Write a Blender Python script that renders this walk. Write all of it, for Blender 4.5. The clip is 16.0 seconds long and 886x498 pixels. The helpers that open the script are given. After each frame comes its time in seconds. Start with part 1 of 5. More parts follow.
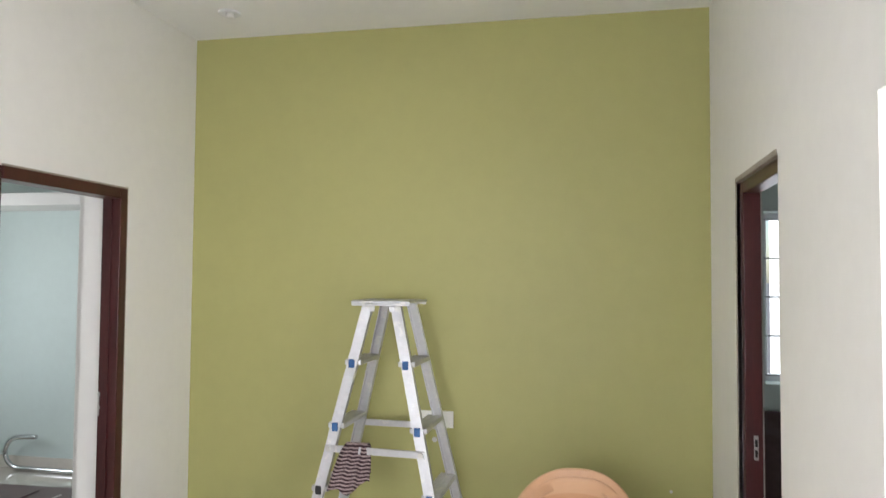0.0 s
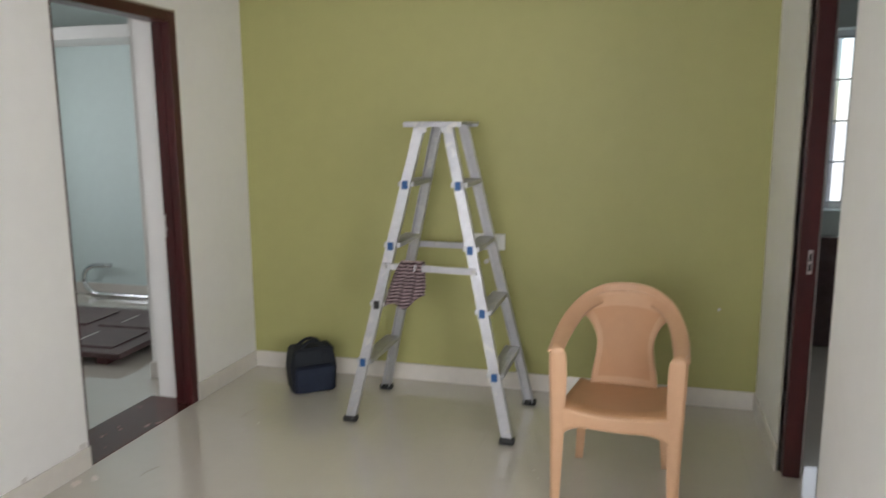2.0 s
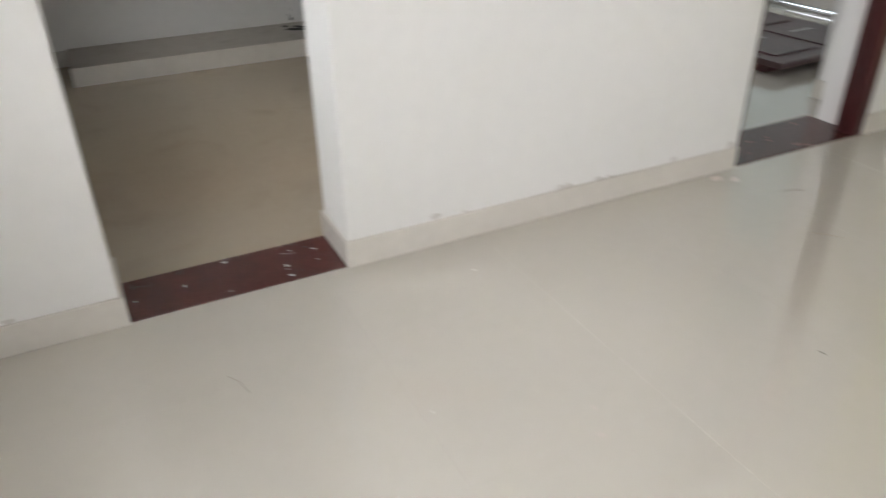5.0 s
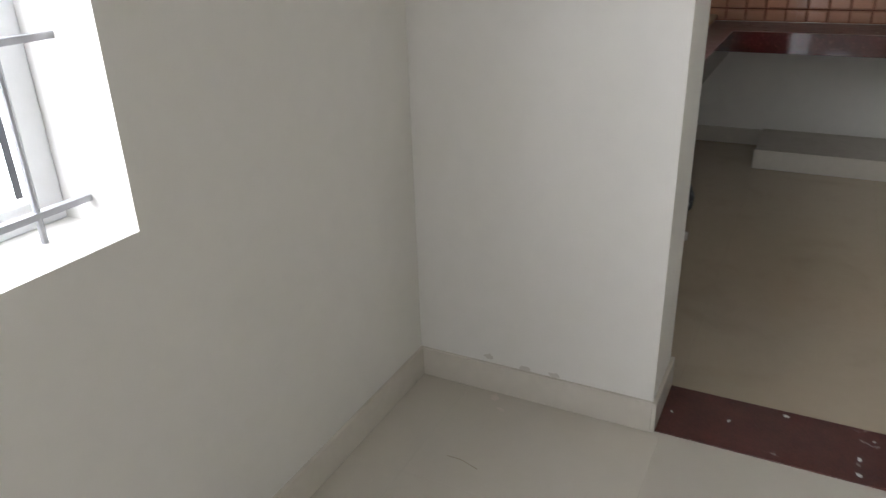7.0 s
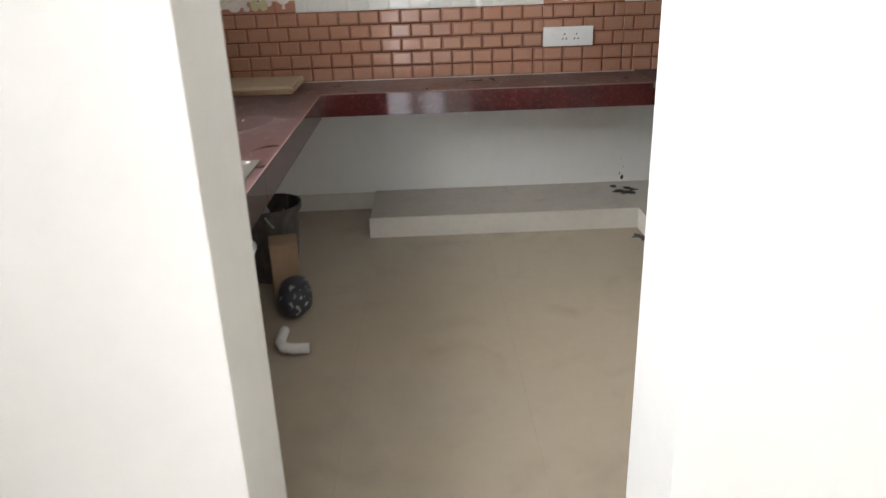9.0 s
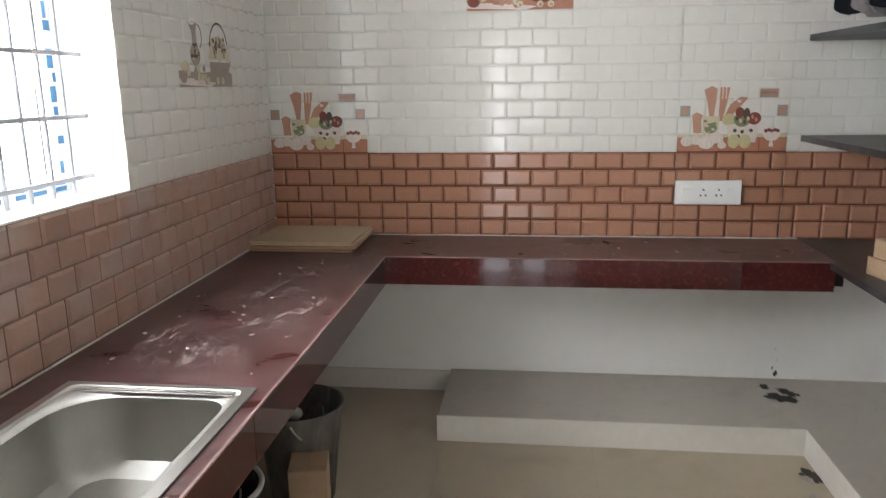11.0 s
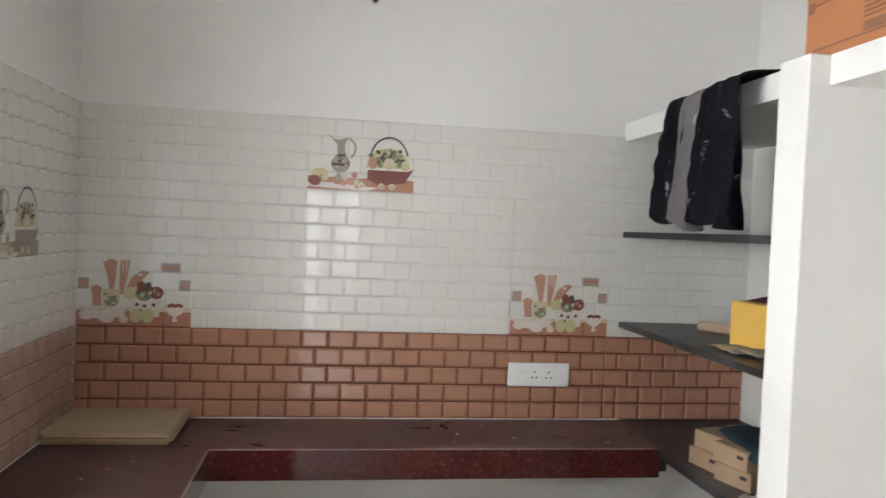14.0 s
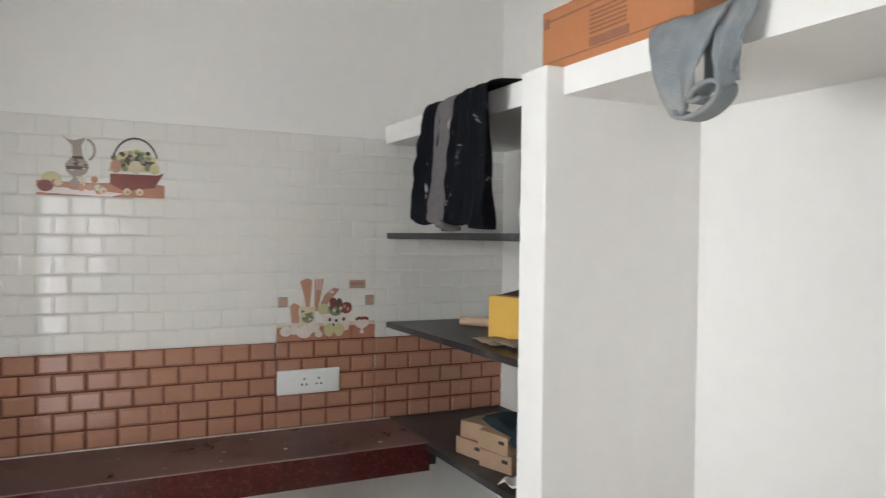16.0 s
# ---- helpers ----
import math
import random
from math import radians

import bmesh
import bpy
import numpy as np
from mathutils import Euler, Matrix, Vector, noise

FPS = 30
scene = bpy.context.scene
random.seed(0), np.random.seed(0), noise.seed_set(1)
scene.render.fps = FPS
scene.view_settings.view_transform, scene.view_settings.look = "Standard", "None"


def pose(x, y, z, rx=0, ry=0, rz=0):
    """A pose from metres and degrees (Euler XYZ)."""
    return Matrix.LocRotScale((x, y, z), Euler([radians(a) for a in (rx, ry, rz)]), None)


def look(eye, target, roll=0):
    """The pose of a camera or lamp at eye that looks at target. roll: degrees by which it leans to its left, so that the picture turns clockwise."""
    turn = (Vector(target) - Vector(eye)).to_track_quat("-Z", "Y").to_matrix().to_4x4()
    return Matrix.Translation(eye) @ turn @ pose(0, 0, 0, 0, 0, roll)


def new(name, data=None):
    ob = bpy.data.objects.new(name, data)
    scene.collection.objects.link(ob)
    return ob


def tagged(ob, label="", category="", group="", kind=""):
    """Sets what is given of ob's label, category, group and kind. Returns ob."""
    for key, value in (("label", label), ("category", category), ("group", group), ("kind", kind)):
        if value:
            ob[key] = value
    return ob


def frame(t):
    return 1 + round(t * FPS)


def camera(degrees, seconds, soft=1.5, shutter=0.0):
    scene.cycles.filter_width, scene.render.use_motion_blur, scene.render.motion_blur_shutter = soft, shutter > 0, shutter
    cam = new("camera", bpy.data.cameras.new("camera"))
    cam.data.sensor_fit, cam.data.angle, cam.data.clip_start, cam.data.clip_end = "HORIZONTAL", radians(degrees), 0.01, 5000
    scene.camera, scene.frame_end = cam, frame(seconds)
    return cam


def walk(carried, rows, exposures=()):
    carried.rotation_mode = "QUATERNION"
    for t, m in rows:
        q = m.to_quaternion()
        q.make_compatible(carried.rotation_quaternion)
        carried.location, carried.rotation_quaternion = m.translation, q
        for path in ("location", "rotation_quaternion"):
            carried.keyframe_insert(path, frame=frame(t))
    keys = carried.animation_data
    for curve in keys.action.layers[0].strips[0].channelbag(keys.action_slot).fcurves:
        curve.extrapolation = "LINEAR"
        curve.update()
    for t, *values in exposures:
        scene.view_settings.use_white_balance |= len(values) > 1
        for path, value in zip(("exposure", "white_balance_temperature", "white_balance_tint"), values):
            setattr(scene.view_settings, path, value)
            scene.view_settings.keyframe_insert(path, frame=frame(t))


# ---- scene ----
cam = camera(62.3, 16.0, soft=1.15, shutter=0.5)
PATH = [
    (0, (2.386, -0.763, 1.633), (1.976, 1.193, 1.716), 0.4),
    (0.5, (2.401, -0.76, 1.619), (2.031, 1.206, 1.595), -0.0),
    (1, (2.424, -0.742, 1.592), (2.055, 1.219, 1.45), -0.3),
    (1.5, (2.402, -0.755, 1.557), (1.987, 1.188, 1.325), -0.5),
    (1.8, (2.385, -0.766, 1.532), (1.916, 1.154, 1.254), -0.4),
    (2, (2.374, -0.774, 1.515), (1.842, 1.125, 1.18), -0.3),
    (2.5, (2.389, -0.738, 1.494), (1.679, 1.067, 1.008), -1.4),
    (3, (2.384, -0.717, 1.447), (1.586, 0.994, 0.788), -0.9),
    (3.2, (2.388, -0.711, 1.439), (1.519, 0.939, 0.743), -1.0),
    (3.5, (2.393, -0.703, 1.428), (1.442, 0.867, 0.636), -1.1),
    (4, (2.379, -0.695, 1.373), (1.278, 0.738, 0.515), -0.4),
    (4.5, (2.324, -0.68, 1.318), (0.96, 0.422, 0.357), -0.9),
    (5, (2.081, -0.675, 1.312), (0.529, 0.095, 0.312), -0.8),
    (5.2, (1.982, -0.687, 1.323), (0.358, -0.069, 0.333), -0.8),
    (7.3, (1.706, -0.431, 1.367), (0.105, -1.323, 0.566), -1.8),
    (7.5, (1.624, -0.424, 1.376), (-0.062, -1.15, 0.58), -0.7),
    (7.7, (1.557, -0.417, 1.359), (-0.211, -0.942, 0.586), -0.8),
    (8, (1.442, -0.426, 1.361), (-0.362, -0.694, 0.54), -0.9),
    (8.2, (1.38, -0.411, 1.371), (-0.432, -0.57, 0.54), -1.0),
    (10.3, (0.279, -0.387, 1.372), (-1.604, -0.251, 0.714), -2.0),
    (10.5, (0.19, -0.373, 1.395), (-1.725, -0.384, 0.817), -2.2),
    (10.7, (0.146, -0.367, 1.41), (-1.778, -0.49, 0.907), -1.6),
    (11, (0.08, -0.359, 1.432), (-1.857, -0.592, 0.994), -0.8),
    (11.3, (0.062, -0.367, 1.437), (-1.883, -0.587, 1.033), 0.2),
    (11.5, (0.051, -0.371, 1.44), (-1.895, -0.55, 1.017), 1.0),
    (12, (0.034, -0.403, 1.442), (-1.928, -0.423, 1.051), 1.8),
    (12.5, (0.007, -0.455, 1.471), (-1.971, -0.38, 1.186), 3.0),
    (13, (-0.03, -0.495, 1.512), (-2.017, -0.346, 1.34), 3.3),
    (13.5, (-0.041, -0.506, 1.567), (-2.029, -0.325, 1.441), 2.1),
    (14, (-0.041, -0.526, 1.587), (-2.018, -0.224, 1.533), 2.5),
    (14.5, (-0.058, -0.537, 1.59), (-1.997, -0.047, 1.558), 2.9),
    (15, (-0.061, -0.526, 1.602), (-1.952, 0.124, 1.581), 2.6),
    (15.5, (-0.069, -0.521, 1.602), (-1.917, 0.244, 1.574), 1.6),
    (16, (-0.068, -0.498, 1.599), (-1.857, 0.395, 1.564), 0.7),
]
EXPOSURES = [(0, 0.37), (0.5, 0.1), (1.0, -0.08), (1.5, -0.15), (2.5, -0.03), (3.0, 0.13), (3.5, 0.2), (4.0, 0.0), (4.5, 0.08), (5.2, 0.1), (7.3, -0.42), (7.7, -0.25), (8.2, 0.2), (10.3, 1.1), (11, 0.85), (11.5, 0.62), (12, 0.44), (12.5, 0.42), (13, 0.63), (14.5, 0.7), (15.5, 0.58), (16, 0.52)]
walk(cam, [(t, look(eye, target, roll)) for t, eye, target, roll in PATH], EXPOSURES)

# ---- world and light ----
world = bpy.data.worlds.new("world")
scene.world = world
world.use_nodes = True
wn = world.node_tree.nodes
sky = wn.new("ShaderNodeTexSky")
sky.sky_type, sky.sun_disc = "NISHITA", False
sky.sun_elevation, sky.sun_rotation = radians(62), radians(200)
world.node_tree.links.new(sky.outputs[0], wn["Background"].inputs[0])
wn["Background"].inputs[1].default_value = 0.12
sun_data = bpy.data.lights.new("sun", "SUN")
sun_data.energy, sun_data.angle, sun_data.color = 1.2, radians(12), (1, 0.96, 0.9)
sun = new("sun", sun_data)
sun.matrix_world = pose(0, 0, 12, 28, 0, 200)


def window_light(name, eye, target, w, h, power, color):
    d = bpy.data.lights.new(name, "AREA")
    d.shape, d.size, d.size_y, d.energy, d.color = "RECTANGLE", w, h, power, color
    ob = new(name, d)
    ob.matrix_world = look(eye, target)
    return ob


DAY = (0.945, 0.953, 1.0)
window_light("kitchen_window_light", (-1.355, -1.80, 1.62), (-1.355, 0, 1.62), 1.2, 0.96, 31, (0.945, 0.955, 0.975))
window_light("hall_window_light", (1.6, -1.75, 1.49), (1.6, 0, 1.49), 1.22, 1.2, 48, (0.95, 0.95, 1.0))
window_light("entrance_light", (6.3, -0.9, 1.08), (0, -0.9, 1.08), 0.42, 2.1, 13, DAY)
window_light("entrance_side_light", (6.3, -0.27, 1.4), (0, -0.27, 1.4), 0.36, 1.4, 6, DAY)
# Lamp added behind an unseen opening; its bounce fills the hall
window_light("living_fill_light", (4.6, -2.2, 1.5), (4.6, 0, 1.5), 1.6, 1.2, 112, DAY)
# Lamp added behind an unseen opening to brighten the bedroom
window_light("bedroom_fill_light", (-3.42, 3.2, 1.5), (0, 3.2, 1.5), 1.2, 1.2, 30, DAY)
window_light("study_window_light", (4.1, 4.97, 1.53), (4.1, 0, 1.53), 1.2, 1.2, 7, DAY)

# ---- materials ----


def material(name, color, rough=0.5, metal=0.0, vary=0.06, scale=6.0, bump=0.05, bump_scale=60.0, spec=0.5, stain=None, stain_scale=3.0, stain_low=0.5, stain_high=0.7, per_object=0.0, stain_rough=None, stretch=(1, 1, 1), coat=0.0, stain_grit=0.5):
    """Colour with large and small variation, fine relief and, where given, stains of a second colour."""
    m = bpy.data.materials.new(name)
    m.use_nodes = True
    nt = m.node_tree
    n, l = nt.nodes, nt.links
    b = n["Principled BSDF"]
    b.inputs["Roughness"].default_value, b.inputs["Metallic"].default_value = rough, metal
    b.inputs["Specular IOR Level"].default_value = spec
    b.inputs["Coat Weight"].default_value, b.inputs["Coat Roughness"].default_value, b.inputs["Coat IOR"].default_value = coat, 0.03, 1.6
    mp = n.new("ShaderNodeMapping")
    mp.inputs["Scale"].default_value = stretch
    geo = n.new("ShaderNodeNewGeometry")
    l.new(geo.outputs["Position"], mp.inputs["Vector"])
    big, small = n.new("ShaderNodeTexNoise"), n.new("ShaderNodeTexNoise")
    big.inputs["Scale"].default_value, small.inputs["Scale"].default_value = scale * 0.35, scale * 5
    big.inputs["Detail"].default_value, small.inputs["Detail"].default_value = 4, 5
    for t in (big, small):
        l.new(mp.outputs[0], t.inputs["Vector"])
    add = n.new("ShaderNodeMath")
    add.operation = "ADD"
    l.new(big.outputs[0], add.inputs[0])
    l.new(small.outputs[0], add.inputs[1])
    value = add.outputs[0]
    if per_object:
        info = n.new("ShaderNodeObjectInfo")
        mul = n.new("ShaderNodeMath")
        mul.operation = "MULTIPLY_ADD"
        mul.inputs[1].default_value = per_object
        l.new(info.outputs["Random"], mul.inputs[0])
        l.new(value, mul.inputs[2])
        value = mul.outputs[0]
    ramp = n.new("ShaderNodeMapRange")
    ramp.inputs["From Min"].default_value, ramp.inputs["From Max"].default_value = 0.6, 1.4
    ramp.inputs["To Min"].default_value, ramp.inputs["To Max"].default_value = 1 - vary, 1 + vary
    l.new(value, ramp.inputs["Value"])
    col = n.new("ShaderNodeVectorMath")
    col.operation = "SCALE"
    col.inputs[0].default_value = color
    l.new(ramp.outputs[0], col.inputs["Scale"])
    out = col.outputs[0]
    if stain:
        sn = n.new("ShaderNodeTexNoise")
        sn.inputs["Scale"].default_value, sn.inputs["Detail"].default_value = stain_scale, 7
        sn.inputs["Distortion"].default_value = 0.6
        l.new(mp.outputs[0], sn.inputs["Vector"])
        sn.inputs["Roughness"].default_value = stain_grit
        sr = n.new("ShaderNodeMapRange")
        sr.interpolation_type = "SMOOTHSTEP"
        sr.inputs["From Min"].default_value, sr.inputs["From Max"].default_value = stain_low, stain_high
        l.new(sn.outputs[0], sr.inputs["Value"])
        mix = n.new("ShaderNodeMix")
        mix.data_type = "RGBA"
        mix.inputs[7].default_value = (*stain, 1)
        l.new(sr.outputs[0], mix.inputs[0])
        l.new(out, mix.inputs[6])
        out = mix.outputs[2]
        rr = n.new("ShaderNodeMapRange")
        rr.inputs["To Min"].default_value = rough
        rr.inputs["To Max"].default_value = min(1, rough + 0.3) if stain_rough is None else stain_rough
        l.new(sr.outputs[0], rr.inputs["Value"])
        l.new(rr.outputs[0], b.inputs["Roughness"])
    l.new(out, b.inputs["Base Color"])
    if bump:
        bn = n.new("ShaderNodeTexNoise")
        bn.inputs["Scale"].default_value, bn.inputs["Detail"].default_value = bump_scale, 3
        l.new(mp.outputs[0], bn.inputs["Vector"])
        bp = n.new("ShaderNodeBump")
        bp.inputs["Strength"].default_value, bp.inputs["Distance"].default_value = bump, 0.01
        l.new(bn.outputs[0], bp.inputs["Height"])
        l.new(bp.outputs[0], b.inputs["Normal"])
    return m


WHITE = material("wall_paint_white", (0.79, 0.775, 0.745), 0.55, vary=0.025, scale=3, bump=0.06, bump_scale=35, spec=0.3)
CEIL = material("ceiling_paint", (0.8, 0.79, 0.77), 0.8, vary=0.02, scale=3, bump=0.04, bump_scale=40, spec=0.2)
GREEN = material("wall_paint_green", (0.385, 0.372, 0.148), 0.5, vary=0.03, scale=2.5, bump=0.05, bump_scale=35, spec=0.3)
AQUA = material("wall_paint_pale_aqua", (0.63, 0.72, 0.70), 0.55, vary=0.025, scale=3, bump=0.05, bump_scale=35, spec=0.3)
FLOOR = material("floor_tile_beige", (0.565, 0.53, 0.465), 0.045, vary=0.02, scale=4, bump=0.0015, bump_scale=6, spec=0.65, per_object=0.05, stain=(0.57, 0.52, 0.445), stain_scale=2.2, stain_low=0.5, stain_high=0.95, stain_rough=0.08, coat=0.8)
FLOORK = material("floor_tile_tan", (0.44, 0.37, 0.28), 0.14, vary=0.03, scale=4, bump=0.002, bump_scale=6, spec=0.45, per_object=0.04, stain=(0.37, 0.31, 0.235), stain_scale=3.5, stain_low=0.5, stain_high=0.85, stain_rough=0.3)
GROUT = material("floor_grout", (0.5, 0.46, 0.4), 0.7)
SKIRT = material("skirting_tile", (0.66, 0.62, 0.56), 0.22, vary=0.05, scale=5, bump=0.01, per_object=0.1)
PLAT = material("platform_tile", (0.47, 0.42, 0.36), 0.3, vary=0.06, scale=5, bump=0.02, stain=(0.41, 0.37, 0.315), stain_scale=7, stain_low=0.45, stain_high=0.9, stain_grit=0.7)
REDGR = material("granite_maroon", (0.06, 0.010, 0.010), 0.05, vary=0.4, scale=40, bump=0.0, spec=0.5, stain=(0.12, 0.035, 0.032), stain_scale=55, stain_low=0.48, stain_high=0.8, stain_rough=0.14)
REDTOP = material("granite_maroon_dusty", (0.055, 0.011, 0.011), 0.26, vary=0.4, scale=9, bump=0.01, spec=0.5, stain=(0.165, 0.105, 0.1), stain_scale=7, stain_low=0.3, stain_high=0.85, stain_rough=0.5, stain_grit=0.68, stretch=(1, 0.6, 1))
BLACKGR = material("granite_black_dusty", (0.014, 0.015, 0.018), 0.36, vary=0.3, scale=30, bump=0.01, stain=(0.16, 0.15, 0.15), stain_scale=6, stain_low=0.48, stain_high=0.9, stain_rough=0.6, stretch=(1, 0.5, 1))
THRESH = material("granite_threshold", (0.085, 0.024, 0.02), 0.16, vary=0.35, scale=35, bump=0.0, stain=(0.3, 0.22, 0.2), stain_scale=14, stain_low=0.66, stain_high=0.74, stain_rough=0.6)
WOOD = material("frame_wood_dark", (0.055, 0.011, 0.011), 0.3, vary=0.35, scale=5, bump=0.03, bump_scale=30, stretch=(8, 8, 0.6))
LEAFW = material("door_leaf_wood", (0.085, 0.045, 0.045), 0.35, vary=0.25, scale=5, bump=0.03, stain=(0.2, 0.17, 0.16), stain_scale=4, stain_low=0.5, stain_high=0.9, stretch=(1, 6, 1))
PLASTERED = material("raw_plaster_edge", (0.33, 0.29, 0.24), 0.9, vary=0.25, scale=12, bump=0.5, bump_scale=60)
ALU = material("ladder_aluminium", (0.52, 0.52, 0.54), 0.4, 0.8, vary=0.1, scale=8, bump=0.03, bump_scale=90, stain=(0.66, 0.65, 0.63), stain_scale=16, stain_low=0.6, stain_high=0.68, stain_rough=0.7)
BLUEP = material("blue_plastic", (0.015, 0.085, 0.24), 0.4, vary=0.12)
RUBBER = material("black_rubber", (0.02, 0.02, 0.02), 0.7, vary=0.3, stain=(0.3, 0.29, 0.27), stain_scale=30, stain_low=0.58, stain_high=0.72)
PEACH = material("chair_plastic_peach", (0.56, 0.335, 0.195), 0.38, vary=0.04, scale=5, bump=0.015, bump_scale=150)
SEATP = material("chair_plastic_worn", (0.50, 0.275, 0.14), 0.42, vary=0.05, scale=5, bump=0.03, bump_scale=120)
NAVY = material("bag_fabric_navy", (0.006, 0.013, 0.034), 0.75, vary=0.3, scale=10, bump=0.25, bump_scale=300)
NAVYB = material("bag_fabric_black", (0.005, 0.008, 0.014), 0.75, vary=0.3, scale=10, bump=0.25, bump_scale=300)
TILEW = material("wall_tile_white", (0.72, 0.70, 0.66), 0.05, vary=0.02, scale=6, bump=0.004, bump_scale=12, per_object=0.1)
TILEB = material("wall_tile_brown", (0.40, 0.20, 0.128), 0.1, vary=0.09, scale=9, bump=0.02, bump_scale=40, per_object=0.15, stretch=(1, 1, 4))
# Darker brown for the brick grooves: shade between bricks put into colour
TILESHADE = material("wall_tile_brown_groove_shade", (0.15, 0.055, 0.036), 0.2, vary=0.12, scale=9, bump=0.02, bump_scale=40)
# Paler, greyer copy of the brown tile: window glare put into its colour
TILEGLARE = material("wall_tile_brown_glare", (0.39, 0.245, 0.19), 0.28, vary=0.1, scale=9, bump=0.03, bump_scale=50, per_object=0.15, stain=(0.42, 0.33, 0.29), stain_scale=5, stain_low=0.4, stain_high=0.8, stain_rough=0.5)
# Groove shade with the same glare painted in
TILEGLARESHADE = material("wall_tile_glare_groove_shade", (0.2, 0.11, 0.085), 0.4, vary=0.12, scale=9, bump=0.02, bump_scale=40)
TGROUT = material("wall_tile_grout", (0.62, 0.59, 0.55), 0.8)
STEEL = material("stainless_steel", (0.5, 0.49, 0.46), 0.36, 1.0, vary=0.05, scale=10, bump=0.02, bump_scale=200, stretch=(1, 8, 1))
CHROME = material("chrome_tube", (0.62, 0.63, 0.64), 0.14, 1.0, vary=0.05)
PLATE = material("switch_plate_white", (0.84, 0.84, 0.82), 0.28, vary=0.01, bump=0)
DARKHOLE = material("socket_hole", (0.02, 0.02, 0.02), 0.6, bump=0)
KRAFT = material("cardboard_kraft", (0.36, 0.24, 0.15), 0.8, vary=0.1, scale=8, bump=0.1, bump_scale=90)
KRAFTG = material("cardboard_sheet", (0.46, 0.35, 0.23), 0.75, vary=0.07, scale=6, bump=0.06, bump_scale=80)
ORANGEC = material("cardboard_orange", (0.46, 0.185, 0.075), 0.6, vary=0.07, scale=6, bump=0.05, bump_scale=80)
ORANGED = material("cardboard_orange_print", (0.27, 0.12, 0.07), 0.65, vary=0.15)
YELLOW = material("carton_yellow", (0.72, 0.44, 0.09), 0.5, vary=0.04, bump=0.03)
MAROONC = material("carton_inside_maroon", (0.12, 0.03, 0.03), 0.6)
TEALC = material("teal_cloth_dark", (0.012, 0.035, 0.045), 0.85, vary=0.3, bump=0.3, bump_scale=250)
BLACKCL = material("trouser_fabric_black", (0.007, 0.008, 0.011), 0.95, vary=0.3, scale=8, bump=0.3, bump_scale=260, spec=0.15, stain=(0.35, 0.35, 0.36), stain_scale=7, stain_low=0.6, stain_high=0.68, stretch=(1, 1, 0.7), stain_grit=0.82)
GREYCL = material("cloth_grey_dusty", (0.16, 0.145, 0.145), 0.9, vary=0.15, scale=8, bump=0.3, bump_scale=260, stain=(0.45, 0.45, 0.45), stain_scale=20, stain_low=0.66, stain_high=0.74)
DENIM = material("denim_blue_dusty", (0.2, 0.222, 0.238), 0.9, vary=0.14, scale=6, bump=0.35, bump_scale=260, stain=(0.3, 0.295, 0.285), stain_scale=5, stain_low=0.42, stain_high=0.75, stain_grit=0.65)
PAPER = material("paper_offwhite", (0.62, 0.6, 0.56), 0.7, vary=0.06)
PAPERG = material("paper_grey", (0.25, 0.24, 0.22), 0.6, vary=0.3, scale=12)
ROLLP = material("cardboard_roll", (0.5, 0.35, 0.24), 0.7, vary=0.1)
BUCKETP = material("bucket_cement_stained", (0.07, 0.062, 0.055), 0.7, vary=0.3, stain=(0.2, 0.175, 0.145), stain_scale=16, stain_low=0.4, stain_high=0.75, stain_grit=0.75, stretch=(1, 1, 0.4))
BUCKETG = material("bucket_grey_green", (0.05, 0.07, 0.06), 0.45, vary=0.3, stain=(0.3, 0.29, 0.26), stain_scale=9, stain_low=0.52, stain_high=0.66)
SACK = material("dark_speckled_bag", (0.03, 0.03, 0.035), 0.5, vary=0.4, stain=(0.4, 0.4, 0.42), stain_scale=40, stain_low=0.58, stain_high=0.66)
PVC = material("pvc_white", (0.7, 0.69, 0.66), 0.4, vary=0.05)
BARS = material("window_bar_paint", (0.42, 0.43, 0.46), 0.45, vary=0.05)
FRAMEW = material("window_frame_white", (0.78, 0.79, 0.8), 0.35, vary=0.03)
FILMB = material("protective_tape_blue", (0.05, 0.2, 0.4), 0.4, vary=0.2)
FILMP = material("plastic_film_lilac", (0.6, 0.55, 0.62), 0.2, vary=0.1, stain=(0.3, 0.16, 0.28), stain_scale=5, stain_low=0.5, stain_high=0.55, stretch=(8, 1, 1))
DEBRIS = material("plaster_chips", (0.55, 0.49, 0.44), 0.9, vary=0.15)
GROUND = material("ground_concrete", (0.35, 0.33, 0.3), 0.9, vary=0.15, scale=0.6, bump=0.2, bump_scale=20)
METALD = material("strike_plate_metal", (0.55, 0.54, 0.52), 0.35, 0.9)
LAMPW = material("downlight_white", (0.7, 0.7, 0.7), 0.4, bump=0)
SMUDGE = material("soot_smudge", (0.05, 0.045, 0.04), 0.9, vary=0.3)


def glass_material():
    m = bpy.data.materials.new("window_glass")
    m.use_nodes = True
    b = m.node_tree.nodes["Principled BSDF"]
    b.inputs["Base Color"].default_value = (0.95, 0.98, 0.98, 1)
    b.inputs["Roughness"].default_value, b.inputs["Transmission Weight"].default_value, b.inputs["IOR"].default_value = 0.02, 1, 1.1
    return m


GLASS = glass_material()


